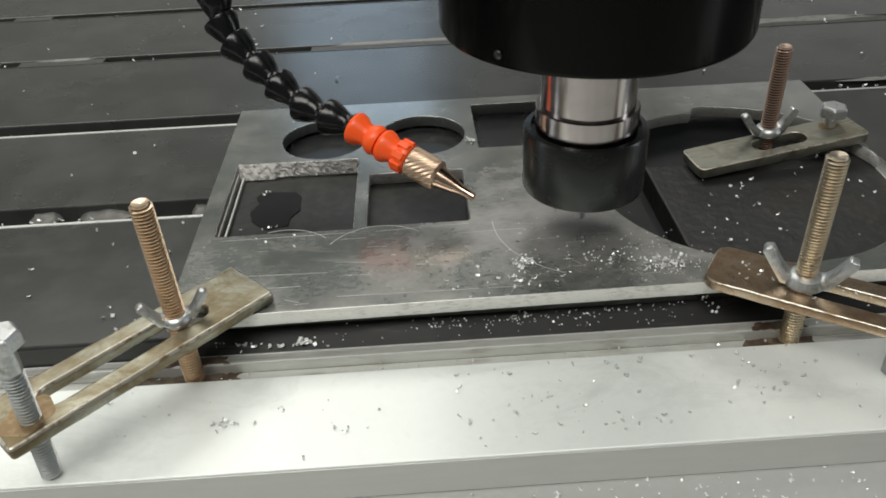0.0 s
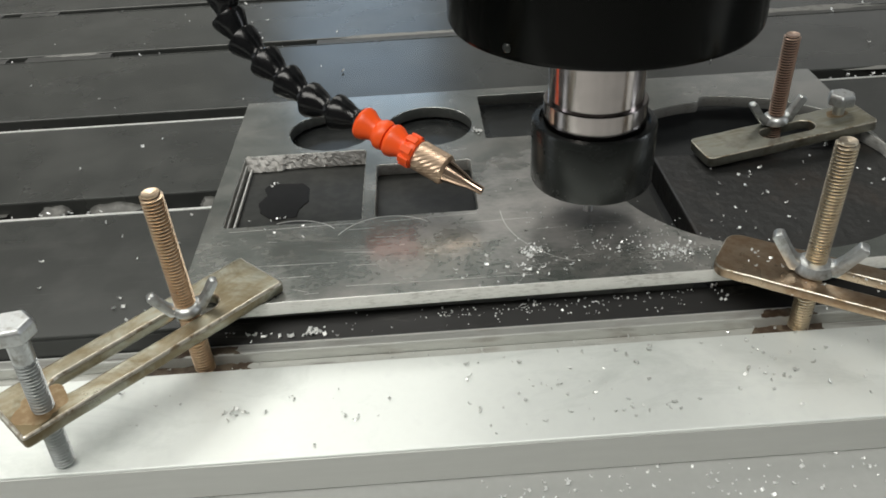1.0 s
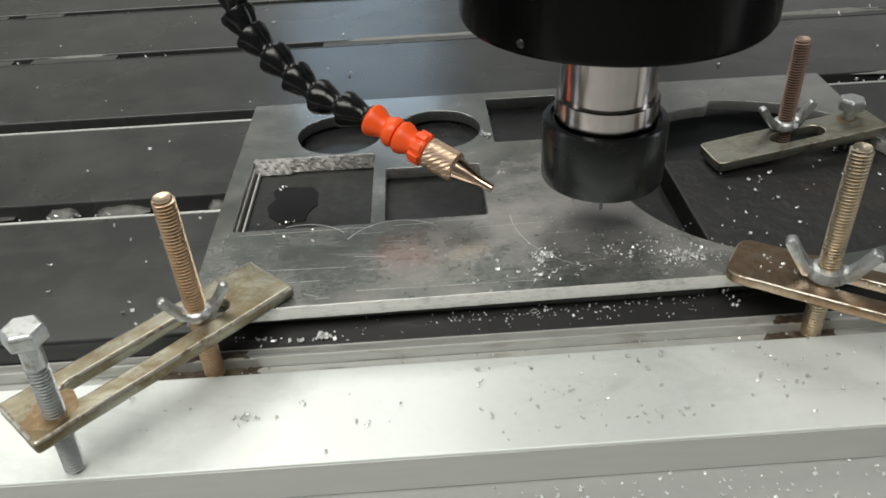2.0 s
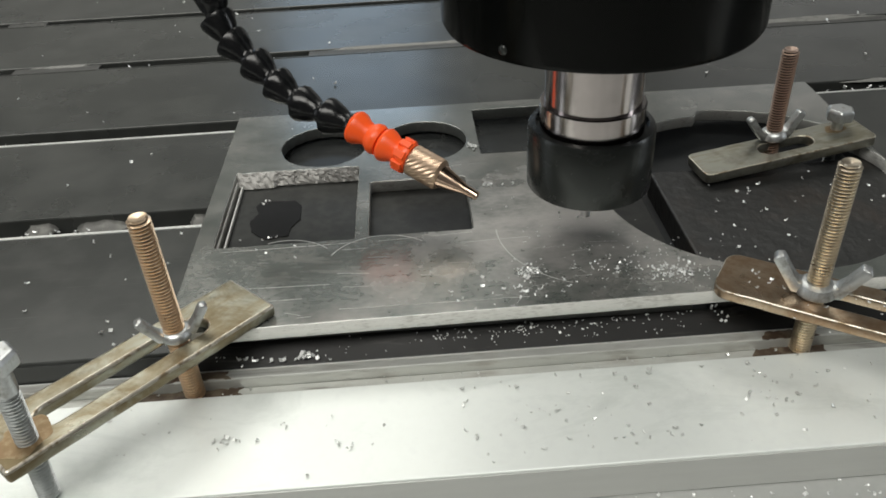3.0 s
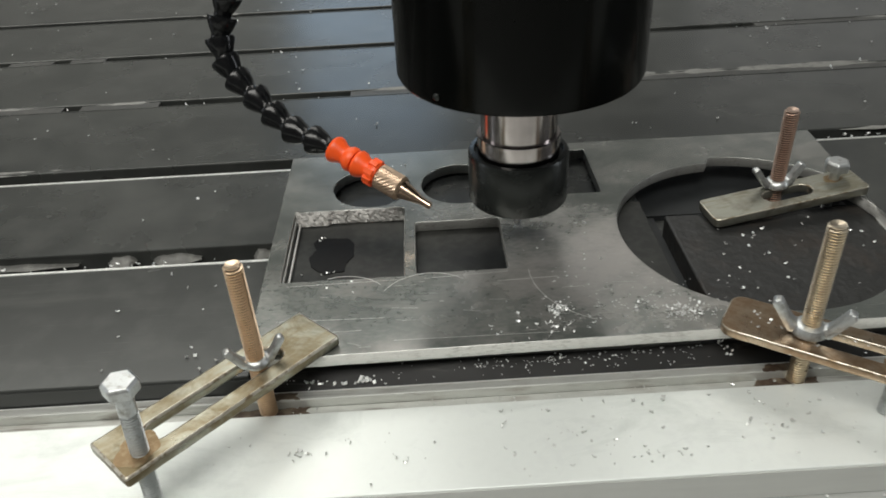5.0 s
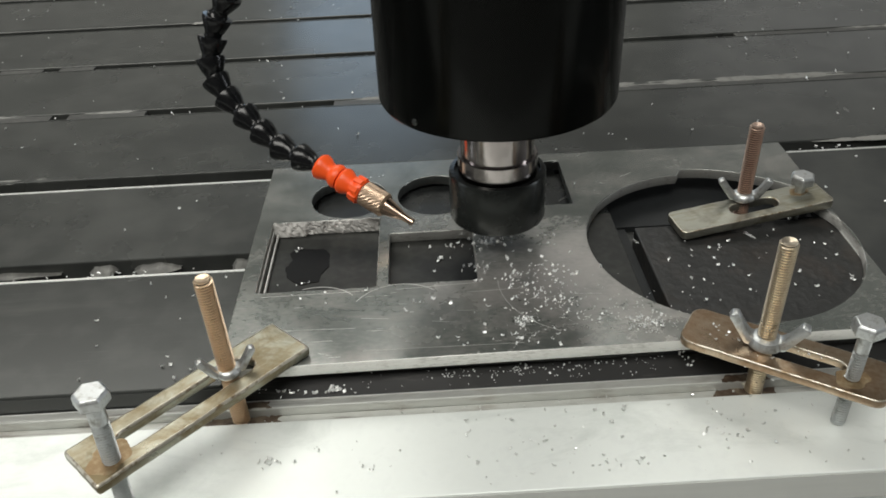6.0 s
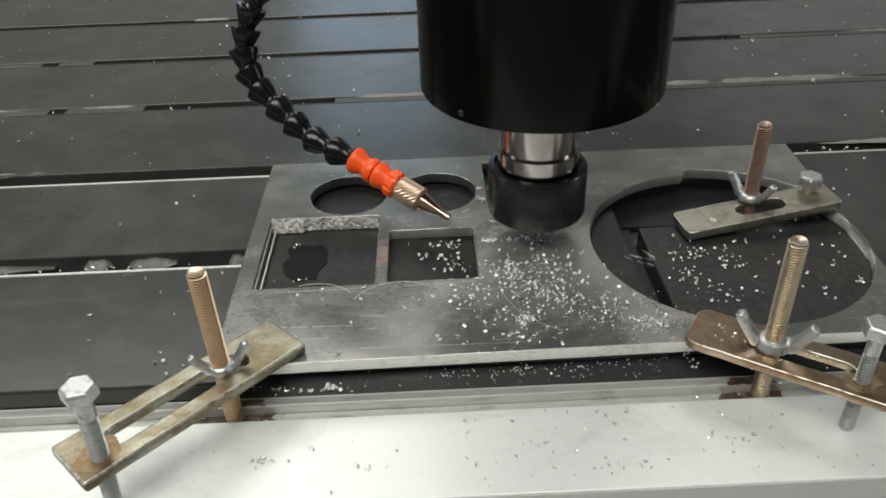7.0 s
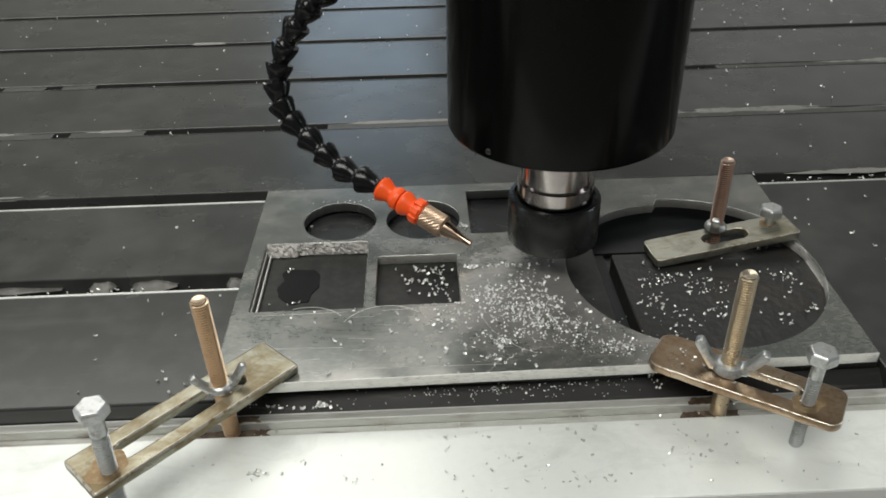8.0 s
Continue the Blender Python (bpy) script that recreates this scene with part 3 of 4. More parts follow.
def wing_nut(m, s=0.94, label="bright zinc wing nut on a threaded rod"):
    """A hub with two thick tabs that slope outwards and up, their ends blunt."""
    t = root("wing_nut", label, "wing nut", m, "wing nuts")
    part("hub", lathe([(0.0048 * s, 0), (0.0052 * s, 0.0004), (0.0052 * s, 0.0012), (0.0044 * s, 0.0030 * s), (0.0034 * s, 0.0035 * s)], 28), ZINC, t, smooth=True)
    for side in (1, -1):
        bm = bmesh.new()
        prof = [(0.0032, 0.0002), (0.0060, 0.0003), (0.0086, 0.0040), (0.0118, 0.0088), (0.0112, 0.0100), (0.0092, 0.0104), (0.0064, 0.0058), (0.0046, 0.0034), (0.0032, 0.0032)]
        wide = [0.0026, 0.0025, 0.0021, 0.0020, 0.0017, 0.0017, 0.0018, 0.0023, 0.0026]
        a = [bm.verts.new((side * x * s, -w * s, z * s)) for (x, z), w in zip(prof, wide)]
        b = [bm.verts.new((side * x * s, w * s, z * s)) for (x, z), w in zip(prof, wide)]
        bm.faces.new(a)
        bm.faces.new(b[::-1])
        for k in range(len(a)):
            bm.faces.new((a[k], b[k], b[(k + 1) % len(a)], a[(k + 1) % len(a)]))
        bmesh.ops.recalc_face_normals(bm, faces=bm.faces)
        bmesh.ops.bevel(bm, geom=list(bm.edges), offset=0.0005, segments=2, profile=0.5, affect="EDGES")
        part("wing", bm, ZINC, t, smooth=True)
    return t


def jack_bolt(m, z0, z1, r=0.0024, label="bright zinc hex bolt screwed through the clamp"):
    """A hex bolt along z: the foot at z0, the top of its head at z1."""
    t = root("hex_bolt", label, "bolt", m, "jack bolts")
    part("neck", lathe([(r * 0.98, z1 - 0.0105), (r * 0.98, z1 - 0.0038)], 24), ZINC, t, "smooth unthreaded neck", True)
    part("shank", thread(r, z0, z1 - 0.0100), ZINC, t).data.materials.append(ZINC_ROOT)
    bm = lathe([(0.0042, z1 - 0.0040), (0.0046, z1 - 0.0037), (0.0046, z1 - 0.0009), (0.0039, z1)], 6)
    bmesh.ops.bevel(bm, geom=list(bm.edges), offset=0.0003, segments=2, profile=0.5, affect="EDGES")
    part("head", bm, ZINC, t)
    return t


def rust_ring(clamp, x, y, r, thick, seed):
    """Brown rust smeared round the place where a bolt passes a strap."""
    rng = random.Random(seed)
    p, q = rng.uniform(0, 6), rng.uniform(0, 6)
    spread = [(2 * math.pi * k / 48, 1.0 + 0.14 * math.sin(4 * math.pi * k / 48 + p) + 0.08 * math.sin(10 * math.pi * k / 48 + q) + rng.uniform(-0.03, 0.03)) for k in range(48)]
    ring = [(x + r * math.cos(a) * f, y + r * math.sin(a) * f) for a, f in spread]
    part("rust_stain", cut_sheet([ring], thick - 0.0002, thick + 0.00004, 0.00001), RUSTED, clamp, "brown rust round the bolt")


left_clamp = clamp_bar("strap_clamp", "yellowed zinc strap clamp with a long slot, rust stained", 0.0700, 0.0185, 0.0034, (-0.024, 0.020), CLAMP, pose(-0.0772, 0.1522, 0.0003, 0, 0, 45.5), 0.0009, 0.0007)
right_clamp = clamp_bar("strap_clamp", "browned zinc strap clamp with rounded ends", 0.0580, 0.0180, 0.0028, (-0.010, 0.017), CLAMP_BROWN, pose(0.0950, 0.1570, 0.0003, 0, 0, -33.5), 0.004)
back_clamp = clamp_bar("strap_clamp", "grey worn strap clamp tilted over the round hole", 0.0600, 0.0150, 0.0034, (-0.008, 0.011), CLAMP_GREY, pose(0.1150, 0.2385, -0.0005, 0, -5.5, 8.0))
rust_ring(left_clamp, -0.0278, -0.0026, 0.0056, 0.0034, 1)
rust_ring(back_clamp, 0.0210, 0.0026, 0.0031, 0.0034, 3)
rust_ring(right_clamp, 0.0188, -0.0026, 0.0045, 0.0028, 2)
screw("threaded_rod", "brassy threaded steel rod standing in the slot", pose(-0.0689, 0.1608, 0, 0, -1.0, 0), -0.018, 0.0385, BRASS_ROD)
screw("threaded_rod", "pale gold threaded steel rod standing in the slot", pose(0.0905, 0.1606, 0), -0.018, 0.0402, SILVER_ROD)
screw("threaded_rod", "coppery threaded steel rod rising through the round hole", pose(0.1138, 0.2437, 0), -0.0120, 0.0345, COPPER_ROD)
wing_nut(pose(-0.0688, 0.1608, 0.0038, 0, 0, 20), 0.74)
wing_nut(pose(0.0905, 0.1606, 0.0032, 0, 0, -26), 0.96)
back_nut = wing_nut(pose(0.1138, 0.2437, 0.0034, 0, -5, 5), 0.84, "zinc wing nut turning slowly on its rod")
jack_bolt(pose(-0.0942, 0.1300, 0, 0, 2.4, 14), -0.0145, 0.0280)
jack_bolt(pose(0.1092, 0.1445, 0, 0, 0, 20), -0.0145, 0.0238, 0.0020)
jack_bolt(pose(0.1355, 0.2440, 0, 0, 0, 8), -0.0120, 0.0125, 0.0019)
for x, west, east, seed in ((-0.0688, 0.018, 0.014, 17), (0.0905, 0.014, 0.008, 23)):
    for y0, y1, z, shrink in ((0.1580, 0.1617, -0.0160, 1.0), (0.1620, 0.1648, -0.0128, 0.7)):
        edge = rough_line([(x - west * shrink, y0), (x + east * shrink, y0), (x + east * shrink * 0.8, (y0 + y1) / 2), (x + east * shrink * 0.9, y1), (x - west * shrink * 0.8, y1), (x - west * shrink * 0.9, (y0 + y1) / 2)], 0.0011, 0.0004, seed)
        tagged(part("rusty_grime", cut_sheet([edge], z - 0.0001, z + 0.0002, 0.00005), RUST), "brown rusty grime round the foot of a rod", "grime", kind="stuff")

# ---- spindle and coolant hose, which move together ----
spindle = root("spindle", "gloss black milling spindle with steel nose and collet nut", "spindle")
part("body", lathe([(0.0375, 0.0585), (0.0386, 0.0588), (0.0392, 0.0600), (0.0392, 0.34)], 96), BLACK, spindle, smooth=True)
nose = part("nose", lathe([(0.0128, 0.036), (0.0128, 0.0586)], 64), CHROME, spindle, "ground steel spindle nose", True)
part("nose_ring", lathe([(0.0137, 0.0285), (0.0140, 0.0288), (0.0140, 0.0360), (0.0137, 0.0363), (0.0126, 0.0363)], 64), CHROME, nose, "bright steel ring", True)


nut = part("collet_nut", lathe([(0.0095, 0.0116), (0.0164, 0.0116), (0.0169, 0.0118), (0.0171, 0.0123), (0.0171, 0.0290), (0.0166, 0.0298), (0.0152, 0.0300), (0.0149, 0.0288), (0.0138, 0.0288)], 72), NUT_BLACK, spindle, "blackened steel collet nut", True)
part("cutter", lathe([(0.0004, -0.0006), (0.0014, 0.0), (0.0015, 0.006), (0.0015, 0.012)], 16), CARBIDE, nut, "slim steel end mill", True)

a = radians(225.5)
part("grub_screw", lathe([(0.0011, -0.001), (0.0011, 0.0002), (0.0008, 0.0005), (0.0004, 0.0006)], 14, m=Matrix.Translation((0.0392 * math.cos(a), 0.0392 * math.sin(a), 0.0617)) @ Matrix.Rotation(a, 4, "Z") @ Matrix.Rotation(math.pi / 2, 4, "Y")), NUT_BLACK, spindle, "small black grub screw in the rim", True)

hose = root("coolant_hose", "black segmented coolant hose with orange joints and brass nozzle", "coolant hose")
LINE = [Vector(p) for p in ((-0.0310, 0.0030, 0.0070), (-0.0410, 0.0100, 0.0105), (-0.0490, 0.0150, 0.0140), (-0.0575, 0.0205, 0.0173), (-0.0660, 0.0260, 0.0210),
        (-0.0735, 0.0300, 0.0228), (-0.0817, 0.0355, 0.0250), (-0.0891, 0.0410, 0.0296), (-0.0956, 0.0465, 0.0344), (-0.1025, 0.0515, 0.0401), (-0.1064, 0.0550, 0.0463),
        (-0.1075, 0.0580, 0.0536), (-0.1055, 0.0600, 0.0612), (-0.1022, 0.0605, 0.0690), (-0.0966, 0.0600, 0.0772), (-0.0903, 0.0580, 0.0849), (-0.0830, 0.0550, 0.0915),
        (-0.0750, 0.0510, 0.0970), (-0.0665, 0.0460, 0.1020), (-0.0580, 0.0400, 0.1060), (-0.0500, 0.0330, 0.1090), (-0.0420, 0.0260, 0.1110), (-0.0350, 0.0200, 0.1120))]


def along(a, b):
    """The pose at a with z towards b."""
    return Matrix.Translation(a) @ (b - a).to_track_quat("Z", "Y").to_matrix().to_4x4()


def hose_parts():
    n = (LINE[0] - LINE[2]).length
    # nozzle points from the joint to the tip
    base = along(LINE[2], LINE[0])
    knurl = lambda k, z: 1.0 + (0.035 if (k + round(z / 0.00046)) % 4 < 2 else 0.0)
    part("brass_nut", lathe([(0.0040, -0.0002)] + [(0.0046, 0.0004 + 0.00046 * i) for i in range(21)] + [(0.0040, 0.0104), (0.0030, 0.0106)], 72, m=base, wobble=knurl), BRASS, hose, "knurled brass nut")
    part("nozzle", lathe([(0.0036, 0.0104), (0.0034, 0.0112), (0.0022, 0.0160), (0.0015, 0.0185), (0.0013, n), (0.0006, n), (0.0006, n - 0.002)], 24, m=base), COPPER, hose, "polished copper nozzle tip", True)
    joint = [(0.0026, 0.0), (0.0046, 0.0002), (0.0052, 0.0012), (0.0050, 0.0026), (0.0038, 0.0048), (0.0036, 0.0062), (0.0046, 0.0076), (0.0049, 0.0090), (0.0044, 0.0102), (0.0030, 0.0106)]
    for k in (4, 3):
        joint_part = part("orange_joint", lathe(joint, 32, m=along(LINE[k], LINE[k - 1]), wobble=None), ORANGE, hose, "orange plastic hose joint", True)
    m = along(LINE[3], LINE[2])
    for k in range(8):
        part("collar_tooth", box(0.0038, 0.0052, -0.0012, 0.0012, 0.0062, 0.0098, 0.0003, m=m @ Matrix.Rotation(k * math.pi / 4 + 0.2, 4, "Z")), ORANGE, joint_part, "square orange tooth on the joint collar")
    seg = [(0.0028, -0.0008), (0.0056, -0.0004), (0.0057, 0.0008), (0.0044, 0.0044), (0.0033, 0.0066), (0.0033, 0.0078), (0.0042, 0.0090), (0.0040, 0.0104), (0.0026, 0.0108)]
    for k in range(5, len(LINE)):
        part("hose_segment", lathe(seg, 20, m=along(LINE[k], LINE[k - 1])), HOSE, hose, smooth=True)


hose_parts()

# ---- loose chips ----
tagged(part("oil_stain", cut_sheet([rough_line([(-0.0605, 0.2335), (-0.0585, 0.2365), (-0.048, 0.2360), (-0.0455, 0.2325), (-0.0450, 0.2240), (-0.0478, 0.2195), (-0.0480, 0.2150), (-0.0550, 0.2135), (-0.0600, 0.2185), (-0.0612, 0.2250), (-0.0590, 0.2290)], 0.0015, 0.0003, 9)], BASE + 0.0001, BASE + 0.0003, 0.00005), OIL), "black wet oil stain on the table", "oil stain", kind="stuff")


def flake(bm, x, y, z, size, rng, lift=0.3):
    """One small curled flake."""
    m = pose(x, y, z + size * lift, rng.uniform(-50, 50), rng.uniform(-50, 50), rng.uniform(0, 360))
    w, h = size * rng.uniform(0.5, 1), size * rng.uniform(0.25, 0.6)
    rows = []
    for i in range(3):
        u = (i - 1) * w / 2
        c = size * 0.25 * (1 if i != 1 else 0)
        rows.append([bm.verts.new(m @ Vector((u, s * h / 2, c + d))) for s, d in ((-1, 0), (1, 0), (1, size * 0.12), (-1, size * 0.12))])
    for a, b in zip(rows, rows[1:]):
        for k in range(4):
            bm.faces.new((a[k], a[(k + 1) % 4], b[(k + 1) % 4], b[k]))
    bm.faces.new(rows[0][::-1])
    bm.faces.new(rows[-1])


def scatter(name, label, spots, material, seed, z):
    """spots: (count, x, y, spread x, spread y, smallest, largest)."""
    rng = random.Random(seed)
    bm = bmesh.new()
    for count, x, y, sx, sy, s0, s1 in spots:
        for _ in range(count):
            px, py = rng.gauss(x, sx), rng.gauss(y, sy)
            flake(bm, px, py, z(py) if callable(z) else z, rng.uniform(s0, s1), rng)
    return tagged(part(name, bm, material), label, "metal chips", kind="stuff")


def ranged(count, x0, x1, y0, y1, s0, s1, rng):
    return [(1, rng.uniform(x0, x1), rng.uniform(y0, y1), 0, 0, s0, s1) for _ in range(count)]


RNG = random.Random(4)
scatter("metal_chips", "small bright metal chips lying on the plate", [(70, 0.0215, 0.1815, 0.0018, 0.0016, 0.0004, 0.0012), (9, 0.020, 0.1735, 0.0045, 0.0022, 0.0009, 0.0018), (18, 0.019, 0.174, 0.005, 0.0022, 0.0005, 0.0011), (110, 0.060, 0.177, 0.005, 0.0024, 0.0004, 0.0013), (20, 0.055, 0.182, 0.009, 0.004, 0.0006, 0.0012),
        (16, 0.043, 0.181, 0.006, 0.003, 0.0007, 0.0014), (7, 0.0, 0.175, 0.006, 0.004, 0.0009, 0.0016), (6, 0.035, 0.215, 0.01, 0.01, 0.0008, 0.0015), (26, 0.030, 0.196, 0.012, 0.010, 0.0003, 0.0008), (12, 0.0125, 0.2575, 0.0012, 0.0009, 0.0008, 0.0018), (14, -0.0395, 0.2822, 0.006, 0.0006, 0.0005, 0.001), (4, -0.045, 0.2, 0.012, 0.003, 0.0008, 0.0014), (90, 0.050, 0.184, 0.018, 0.008, 0.0003, 0.0007)], CHIP, 11, 0.0)
scatter("metal_chips", "bright metal chips strewn over the dark table", ranged(80, -0.35, -0.08, 0.245, 0.6, 0.0008, 0.0019, RNG) + ranged(16, -0.2, -0.08, 0.17, 0.226, 0.0010, 0.0018, RNG) + ranged(100, 0.16, 0.4, 0.18, 0.6, 0.0012, 0.0026, RNG) + ranged(70, -0.1, 0.2, 0.31, 0.7, 0.0008, 0.0021, RNG), CHIP, 12, TOP)
scatter("metal_chips", "bright metal chips on the black slab and board in the openings", ranged(40, 0.075, 0.14, 0.19, 0.235, 0.0007, 0.0016, RNG) + [(4, -0.058, 0.2365, 0.001, 0.001, 0.001, 0.0016), (5, -0.0545, 0.2145, 0.004, 0.001, 0.0008, 0.0014)], CHIP, 13, BASE)
scatter("metal_chips", "dull metal chips sprinkled on the bright bar", ranged(56, -0.1, 0.14, 0.128, 0.156, 0.0005, 0.0017, RNG) + ranged(56, 0.0, 0.10, 0.129, 0.157, 0.0005, 0.0017, RNG) + [(9, -0.057, 0.1415, 0.0016, 0.0009, 0.0009, 0.0018), (4, -0.044, 0.146, 0.0010, 0.0008, 0.0006, 0.0012), (8, 0.044, 0.1345, 0.004, 0.001, 0.0008, 0.0016), (6, 0.02, 0.143, 0.003, 0.0012, 0.0006, 0.0012), (9, 0.075, 0.146, 0.004, 0.004, 0.0007, 0.0017)], CHIP_DULL, 14, -0.0145)
scatter("metal_chips", "bright chips caught on the black ledge", ranged(50, -0.03, 0.075, 0.1665, 0.1712, 0.0003, 0.0008, RNG) + ranged(14, -0.07, -0.03, 0.1662, 0.1690, 0.0004, 0.0010, RNG) + [(10, -0.047, 0.1668, 0.006, 0.0003, 0.0012, 0.0024), (4, -0.0402, 0.1672, 0.0009, 0.0004, 0.0018, 0.0028), (30, 0.000, 0.1692, 0.006, 0.0007, 0.0004, 0.0010), (45, 0.022, 0.1697, 0.007, 0.0007, 0.0004, 0.0011), (24, 0.048, 0.1702, 0.008, 0.0006, 0.0004, 0.0010), (6, 0.071, 0.169, 0.0012, 0.0015, 0.0006, 0.0016)], CHIP, 15, ledge)
scatter("metal_chips", "pale chips lodged along the table slots", ranged(60, -0.3, -0.076, 0.2290, 0.2340, 0.0008, 0.0022, RNG) + ranged(70, -0.3, 0.4, 0.3752, 0.381, 0.0008, 0.002, RNG) + ranged(60, 0.1, 0.4, 0.2980, 0.304, 0.001, 0.0022, RNG) + ranged(40, -0.3, 0.4, 0.4475, 0.452, 0.001, 0.002, RNG), CHIP, 19, TOP - 0.0022)
scatter("metal_chips", "dull chips on the grey rail steps", ranged(40, -0.09, 0.09, 0.1582, 0.1615, 0.0005, 0.0012, RNG), CHIP_DULL, 18, -0.0160)
scatter("metal_chips", "small bright chips lying on the browned clamp", [(9, 0.080, 0.1665, 0.0035, 0.0025, 0.0006, 0.0014), (9, 0.0905, 0.1545, 0.005, 0.003, 0.0005, 0.0012), (4, 0.103, 0.150, 0.003, 0.002, 0.0005, 0.0010)], CHIP, 27, 0.0031)
scatter("metal_chips", "bright chips on the pale bed", ranged(130, 0.0, 0.12, 0.112, 0.1255, 0.0005, 0.0016, RNG), CHIP, 16, -0.0257)


# ---- what moves ----
HEAD = [(0.0, 0.0405, 0.1995, 0.0027), (0.5, 0.0405, 0.1993, 0.0022), (1.0, 0.0405, 0.1990, 0.0015), (1.2, 0.0405, 0.1990, 0.0080), (1.4, 0.0405, 0.1990, 0.0032), (1.5, 0.0405, 0.1992, 0.0026),
        (3.0, 0.0406, 0.2005, 0.0052), (3.3, 0.0406, 0.2008, 0.0006), (3.5, 0.0406, 0.2008, -0.0014), (3.7, 0.0406, 0.2008, -0.0012), (3.9, 0.0400, 0.2012, 0.0055), (4.0, 0.0343, 0.2076, 0.0090),
        (4.2, 0.0160, 0.2270, 0.0085), (4.35, 0.0141, 0.2290, 0.0065), (4.5, 0.0141, 0.2290, 0.0047), (5.0, 0.0143, 0.2292, 0.0030), (5.4, 0.0143, 0.2300, 0.0004), (6.0, 0.0175, 0.2305, 0.0),
        (6.5, 0.0238, 0.2305, 0.0), (7.0, 0.0307, 0.2305, 0.0), (7.5, 0.0380, 0.2305, 0.0), (8.0, 0.0450, 0.2304, 0.0)]


def head_at(t):
    for (a, *p), (b, *q) in zip(HEAD, HEAD[1:]):
        if a <= t <= b:
            f = (t - a) / (b - a)
            return [u + (v - u) * f for u, v in zip(p, q)]
    return HEAD[-1][1:]


def surface(x, y):
    """The height of what lies under a place near the cut."""
    if math.hypot(x - 0.0985, y - 0.2223) < 0.0485:
        return BASE if y < 0.238 and x > 0.072 else -0.0118
    if -0.068 < x < -0.027 and 0.205 < y < 0.249 or -0.0225 < x < 0.008 and 0.206 < y < 0.2375:
        return BASE
    if 0.016 < x < 0.049 and 0.253 < y < 0.288 or min(math.hypot(x + 0.0395, y - 0.2662), math.hypot(x + 0.0042, y - 0.2655)) < 0.0155:
        return -0.0055
    if 0.169 < y < 0.2955 and -0.0745 < x < 0.146:
        return 0.0
    return TOP if y > 0.169 else -0.0145


def make_chips():
    """Chips cut from the metal of the groove: each lies in the plate until the cutter reaches it, then is thrown clear."""
    rng = random.Random(77)
    shapes = []
    for k in range(5):
        bm = bmesh.new()
        flake(bm, 0, 0, 0, 0.0011 + 0.00035 * k, rng, 0.0)
        me = bpy.data.meshes.new("metal_chip")
        bm.to_mesh(me)
        bm.free()
        me.materials.append(CHIP)
        shapes.append(me)
    out = []
    for k in range(290):
        t = rng.uniform(5.35, 6.3) if k < 130 else rng.uniform(6.2, 7.85)
        hx, hy, _ = head_at(t)
        lot = rng.random()
        ridge = lot < 0.14
        if ridge:
            x, y = hx - rng.uniform(0.001, 0.004), 0.2272 + rng.uniform(-0.0006, 0.0006)
        elif lot < 0.28:
            x, y = rng.triangular(-0.02, 0.008, 0.004), rng.triangular(0.207, 0.2365, 0.232)
        elif lot < 0.38:
            x, y = rng.uniform(0.076, 0.143), rng.uniform(0.19, 0.236)
        elif lot < 0.47:
            x, y = rng.uniform(0.15, 0.27), rng.uniform(0.2, 0.42)
        elif lot < 0.52:
            x, y = rng.uniform(-0.07, 0.1), rng.uniform(0.25, 0.4)
        elif lot < 0.60:
            x, y = rng.uniform(-0.04, 0.02), rng.uniform(0.168, 0.204)
        else:
            x, y = rng.gauss(hx + 0.008, 0.017), rng.gauss(0.203, 0.013)
        z = surface(x, y) + 0.0004
        turn = lambda: [rng.uniform(-40, 40), rng.uniform(-40, 40), rng.uniform(-80, 80)]
        ob = tagged(new("metal_chip", shapes[k % 5]), "bright curled metal chip thrown from the cutter", "metal chip", "chips thrown from the cut")
        start, land = pose(hx, 0.2305, -0.0022, *turn()), pose(x, y, z, *turn())
        far = math.hypot(x - hx, y - hy)
        air = 0.05 if ridge else 0.1 + far
        top = pose(hx + (x - hx) * 0.55, hy + (y - hy) * 0.55, 0.001 if ridge else rng.uniform(0.006, 0.02) + far * 0.1, *turn())
        rows = [(0.0, start), (t, start), (t + air * 0.5, top), (t + air, land)]
        rows = [r for r in rows if r[0] < 7.95] + [(8.0, land)]
        out.append((ob, rows))
    return out




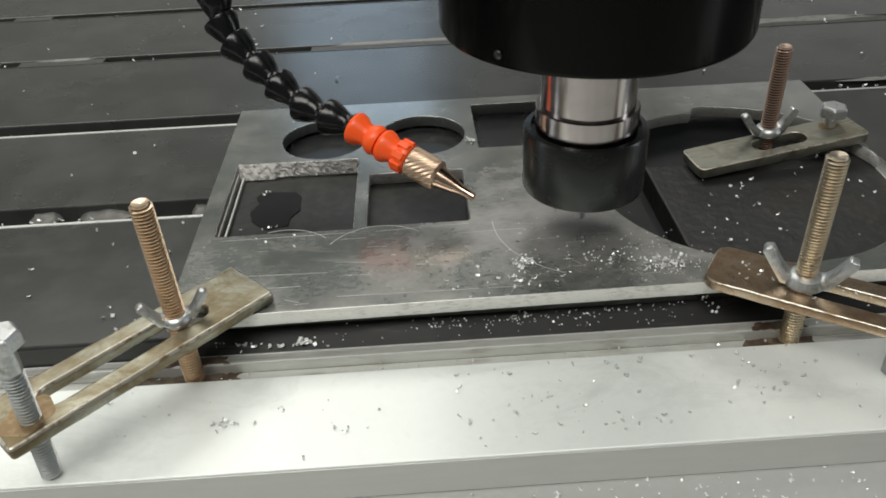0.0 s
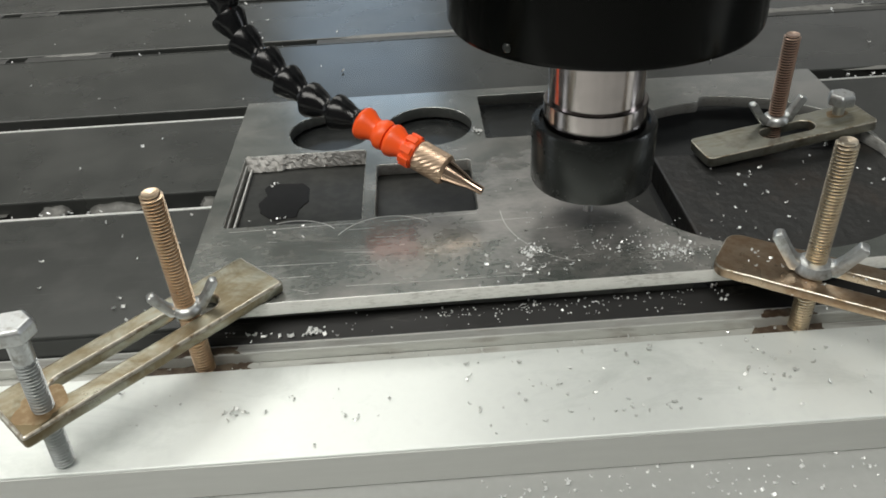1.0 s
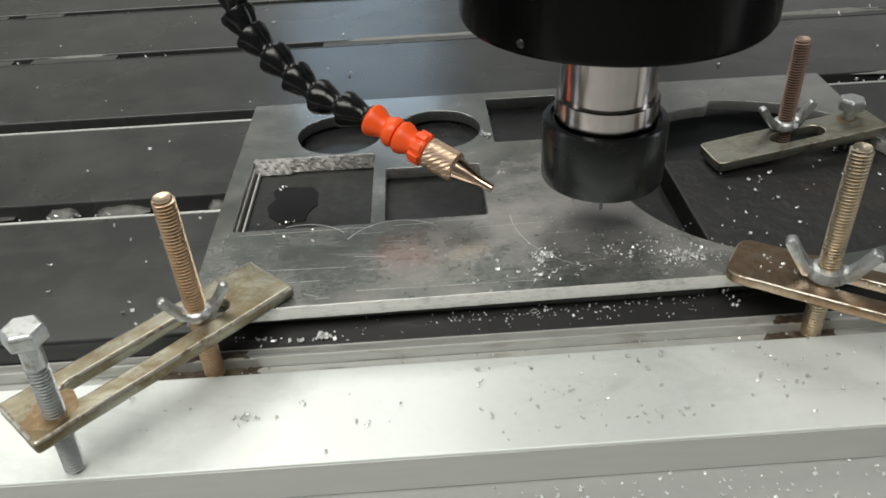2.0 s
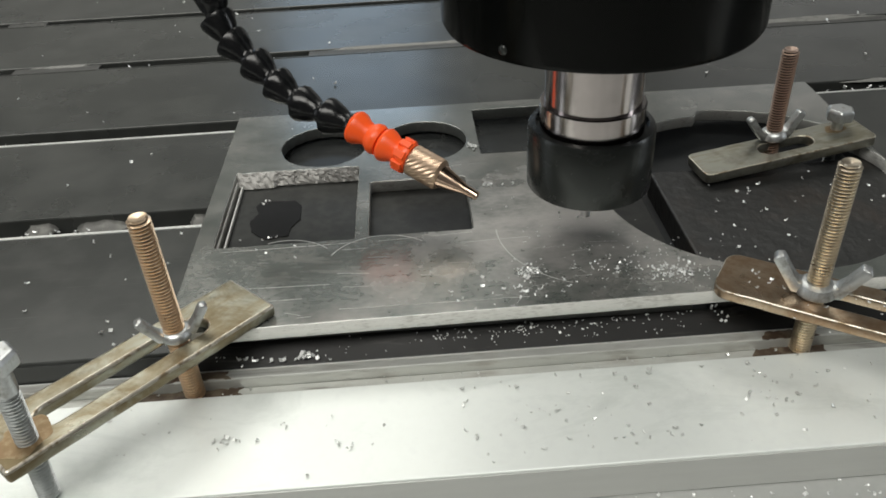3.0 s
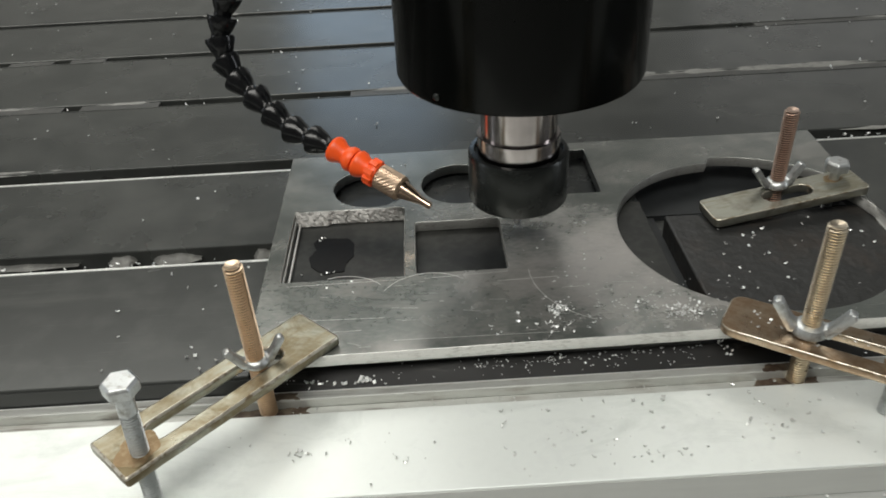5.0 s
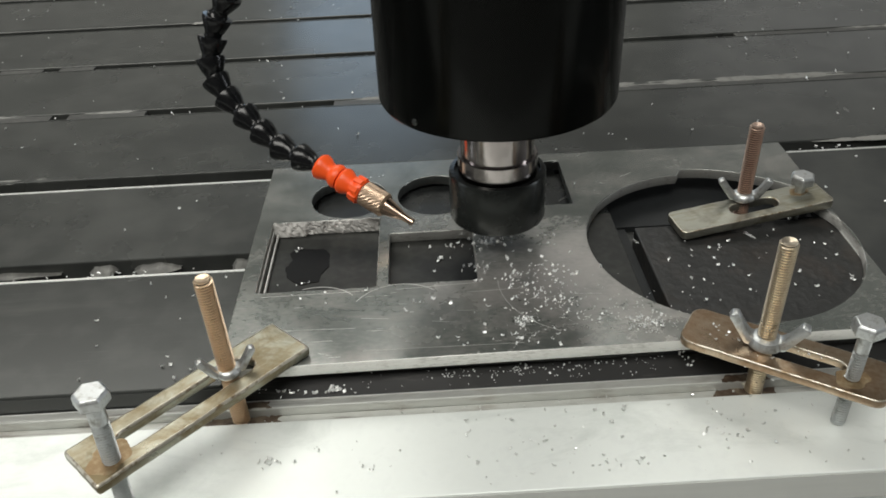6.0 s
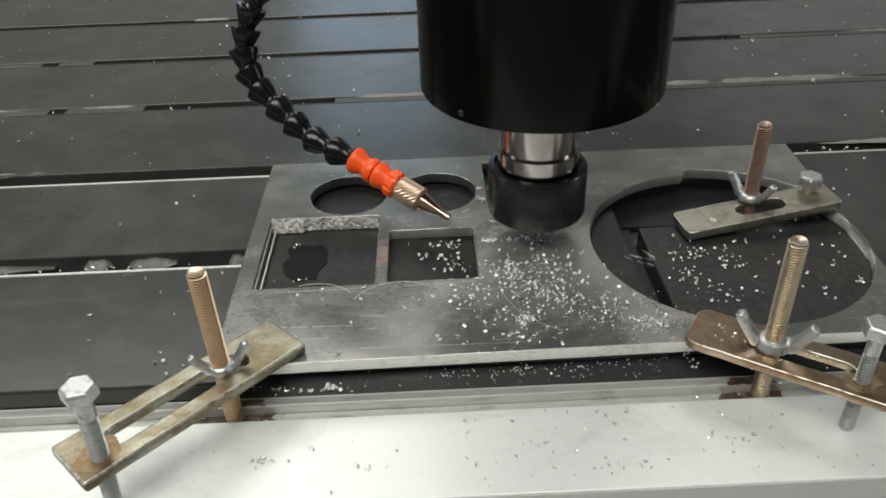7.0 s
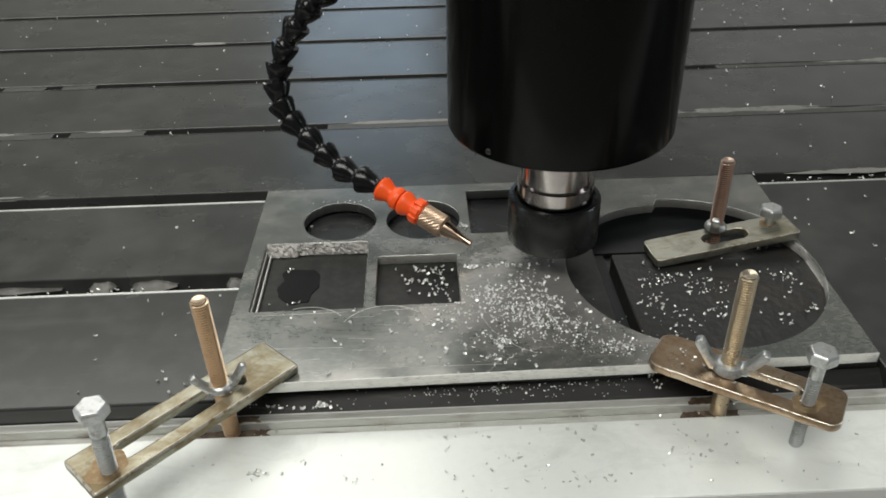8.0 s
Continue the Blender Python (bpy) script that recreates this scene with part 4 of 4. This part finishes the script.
def make_chip_dust():
    """Pinches of fine chips that the cutter throws together; each lies in the metal of the groove until then."""
    rng = random.Random(91)
    shapes = []
    for k in range(5):
        bm = bmesh.new()
        for _ in range(16):
            a, r = rng.uniform(0, 6.28), 0.0058 * math.sqrt(rng.random())
            flake(bm, r * math.cos(a), r * math.sin(a), 0, 0.0004 + 0.0012 * rng.random() ** 2, rng, 0.0)
        me = bpy.data.meshes.new("chip_dust")
        bm.to_mesh(me)
        bm.free()
        me.materials.append(CHIP)
        shapes.append(me)
    out = []
    while len(out) < 55:
        t = rng.uniform(5.45, 7.8)
        hx, hy, _ = head_at(t)
        if len(out) < 46:
            x, y = rng.gauss(hx + 0.006, 0.013), rng.gauss(0.204, 0.011)
        else:
            x, y = rng.uniform(0.076, 0.135), rng.uniform(0.185, 0.232)
        around = [surface(x + u, y + v) for u in (-0.006, 0, 0.006) for v in (-0.006, 0, 0.006)]
        if max(around) - min(around) > 0.0001 or len(out) < 46 and y > 0.221:
            continue
        ob = tagged(new("chip_dust", shapes[len(out) % 5]), "pinch of fine bright chips thrown from the cutter", "metal chips", "fine chips", kind="stuff")
        start, land = pose(hx + 0.0005, 0.2308, -0.0022), pose(x, y, around[4] + 0.0003, 0, 0, rng.uniform(-80, 80))
        top = pose(hx + (x - hx) * 0.6, hy + (y - hy) * 0.6, rng.uniform(0.004, 0.012), rng.uniform(-20, 20), rng.uniform(-20, 20), 0)
        air = 0.12 + math.hypot(x - hx, y - hy)
        out.append((ob, [r for r in [(0.0, start), (t, start), (t + air * 0.5, top), (t + air, land)] if r[0] < 7.95] + [(8.0, land)]))
    return out


CHIPS = make_chips() + make_chip_dust()


def motions():
    for thing in (spindle, hose):
        walk(thing, [(t, pose(x, y, z)) for t, x, y, z in HEAD])
    walk(back_nut, [(t, pose(0.1138, 0.2437, 0.0034, 0, -3, -a)) for t, a in ((0.0, -5), (5.0, -4), (5.4, 0), (6.3, 22), (6.7, 38), (7.1, 60), (7.5, 88), (8.0, 115))])
    for ob, rows in CHIPS:
        walk(ob, rows)


motions()
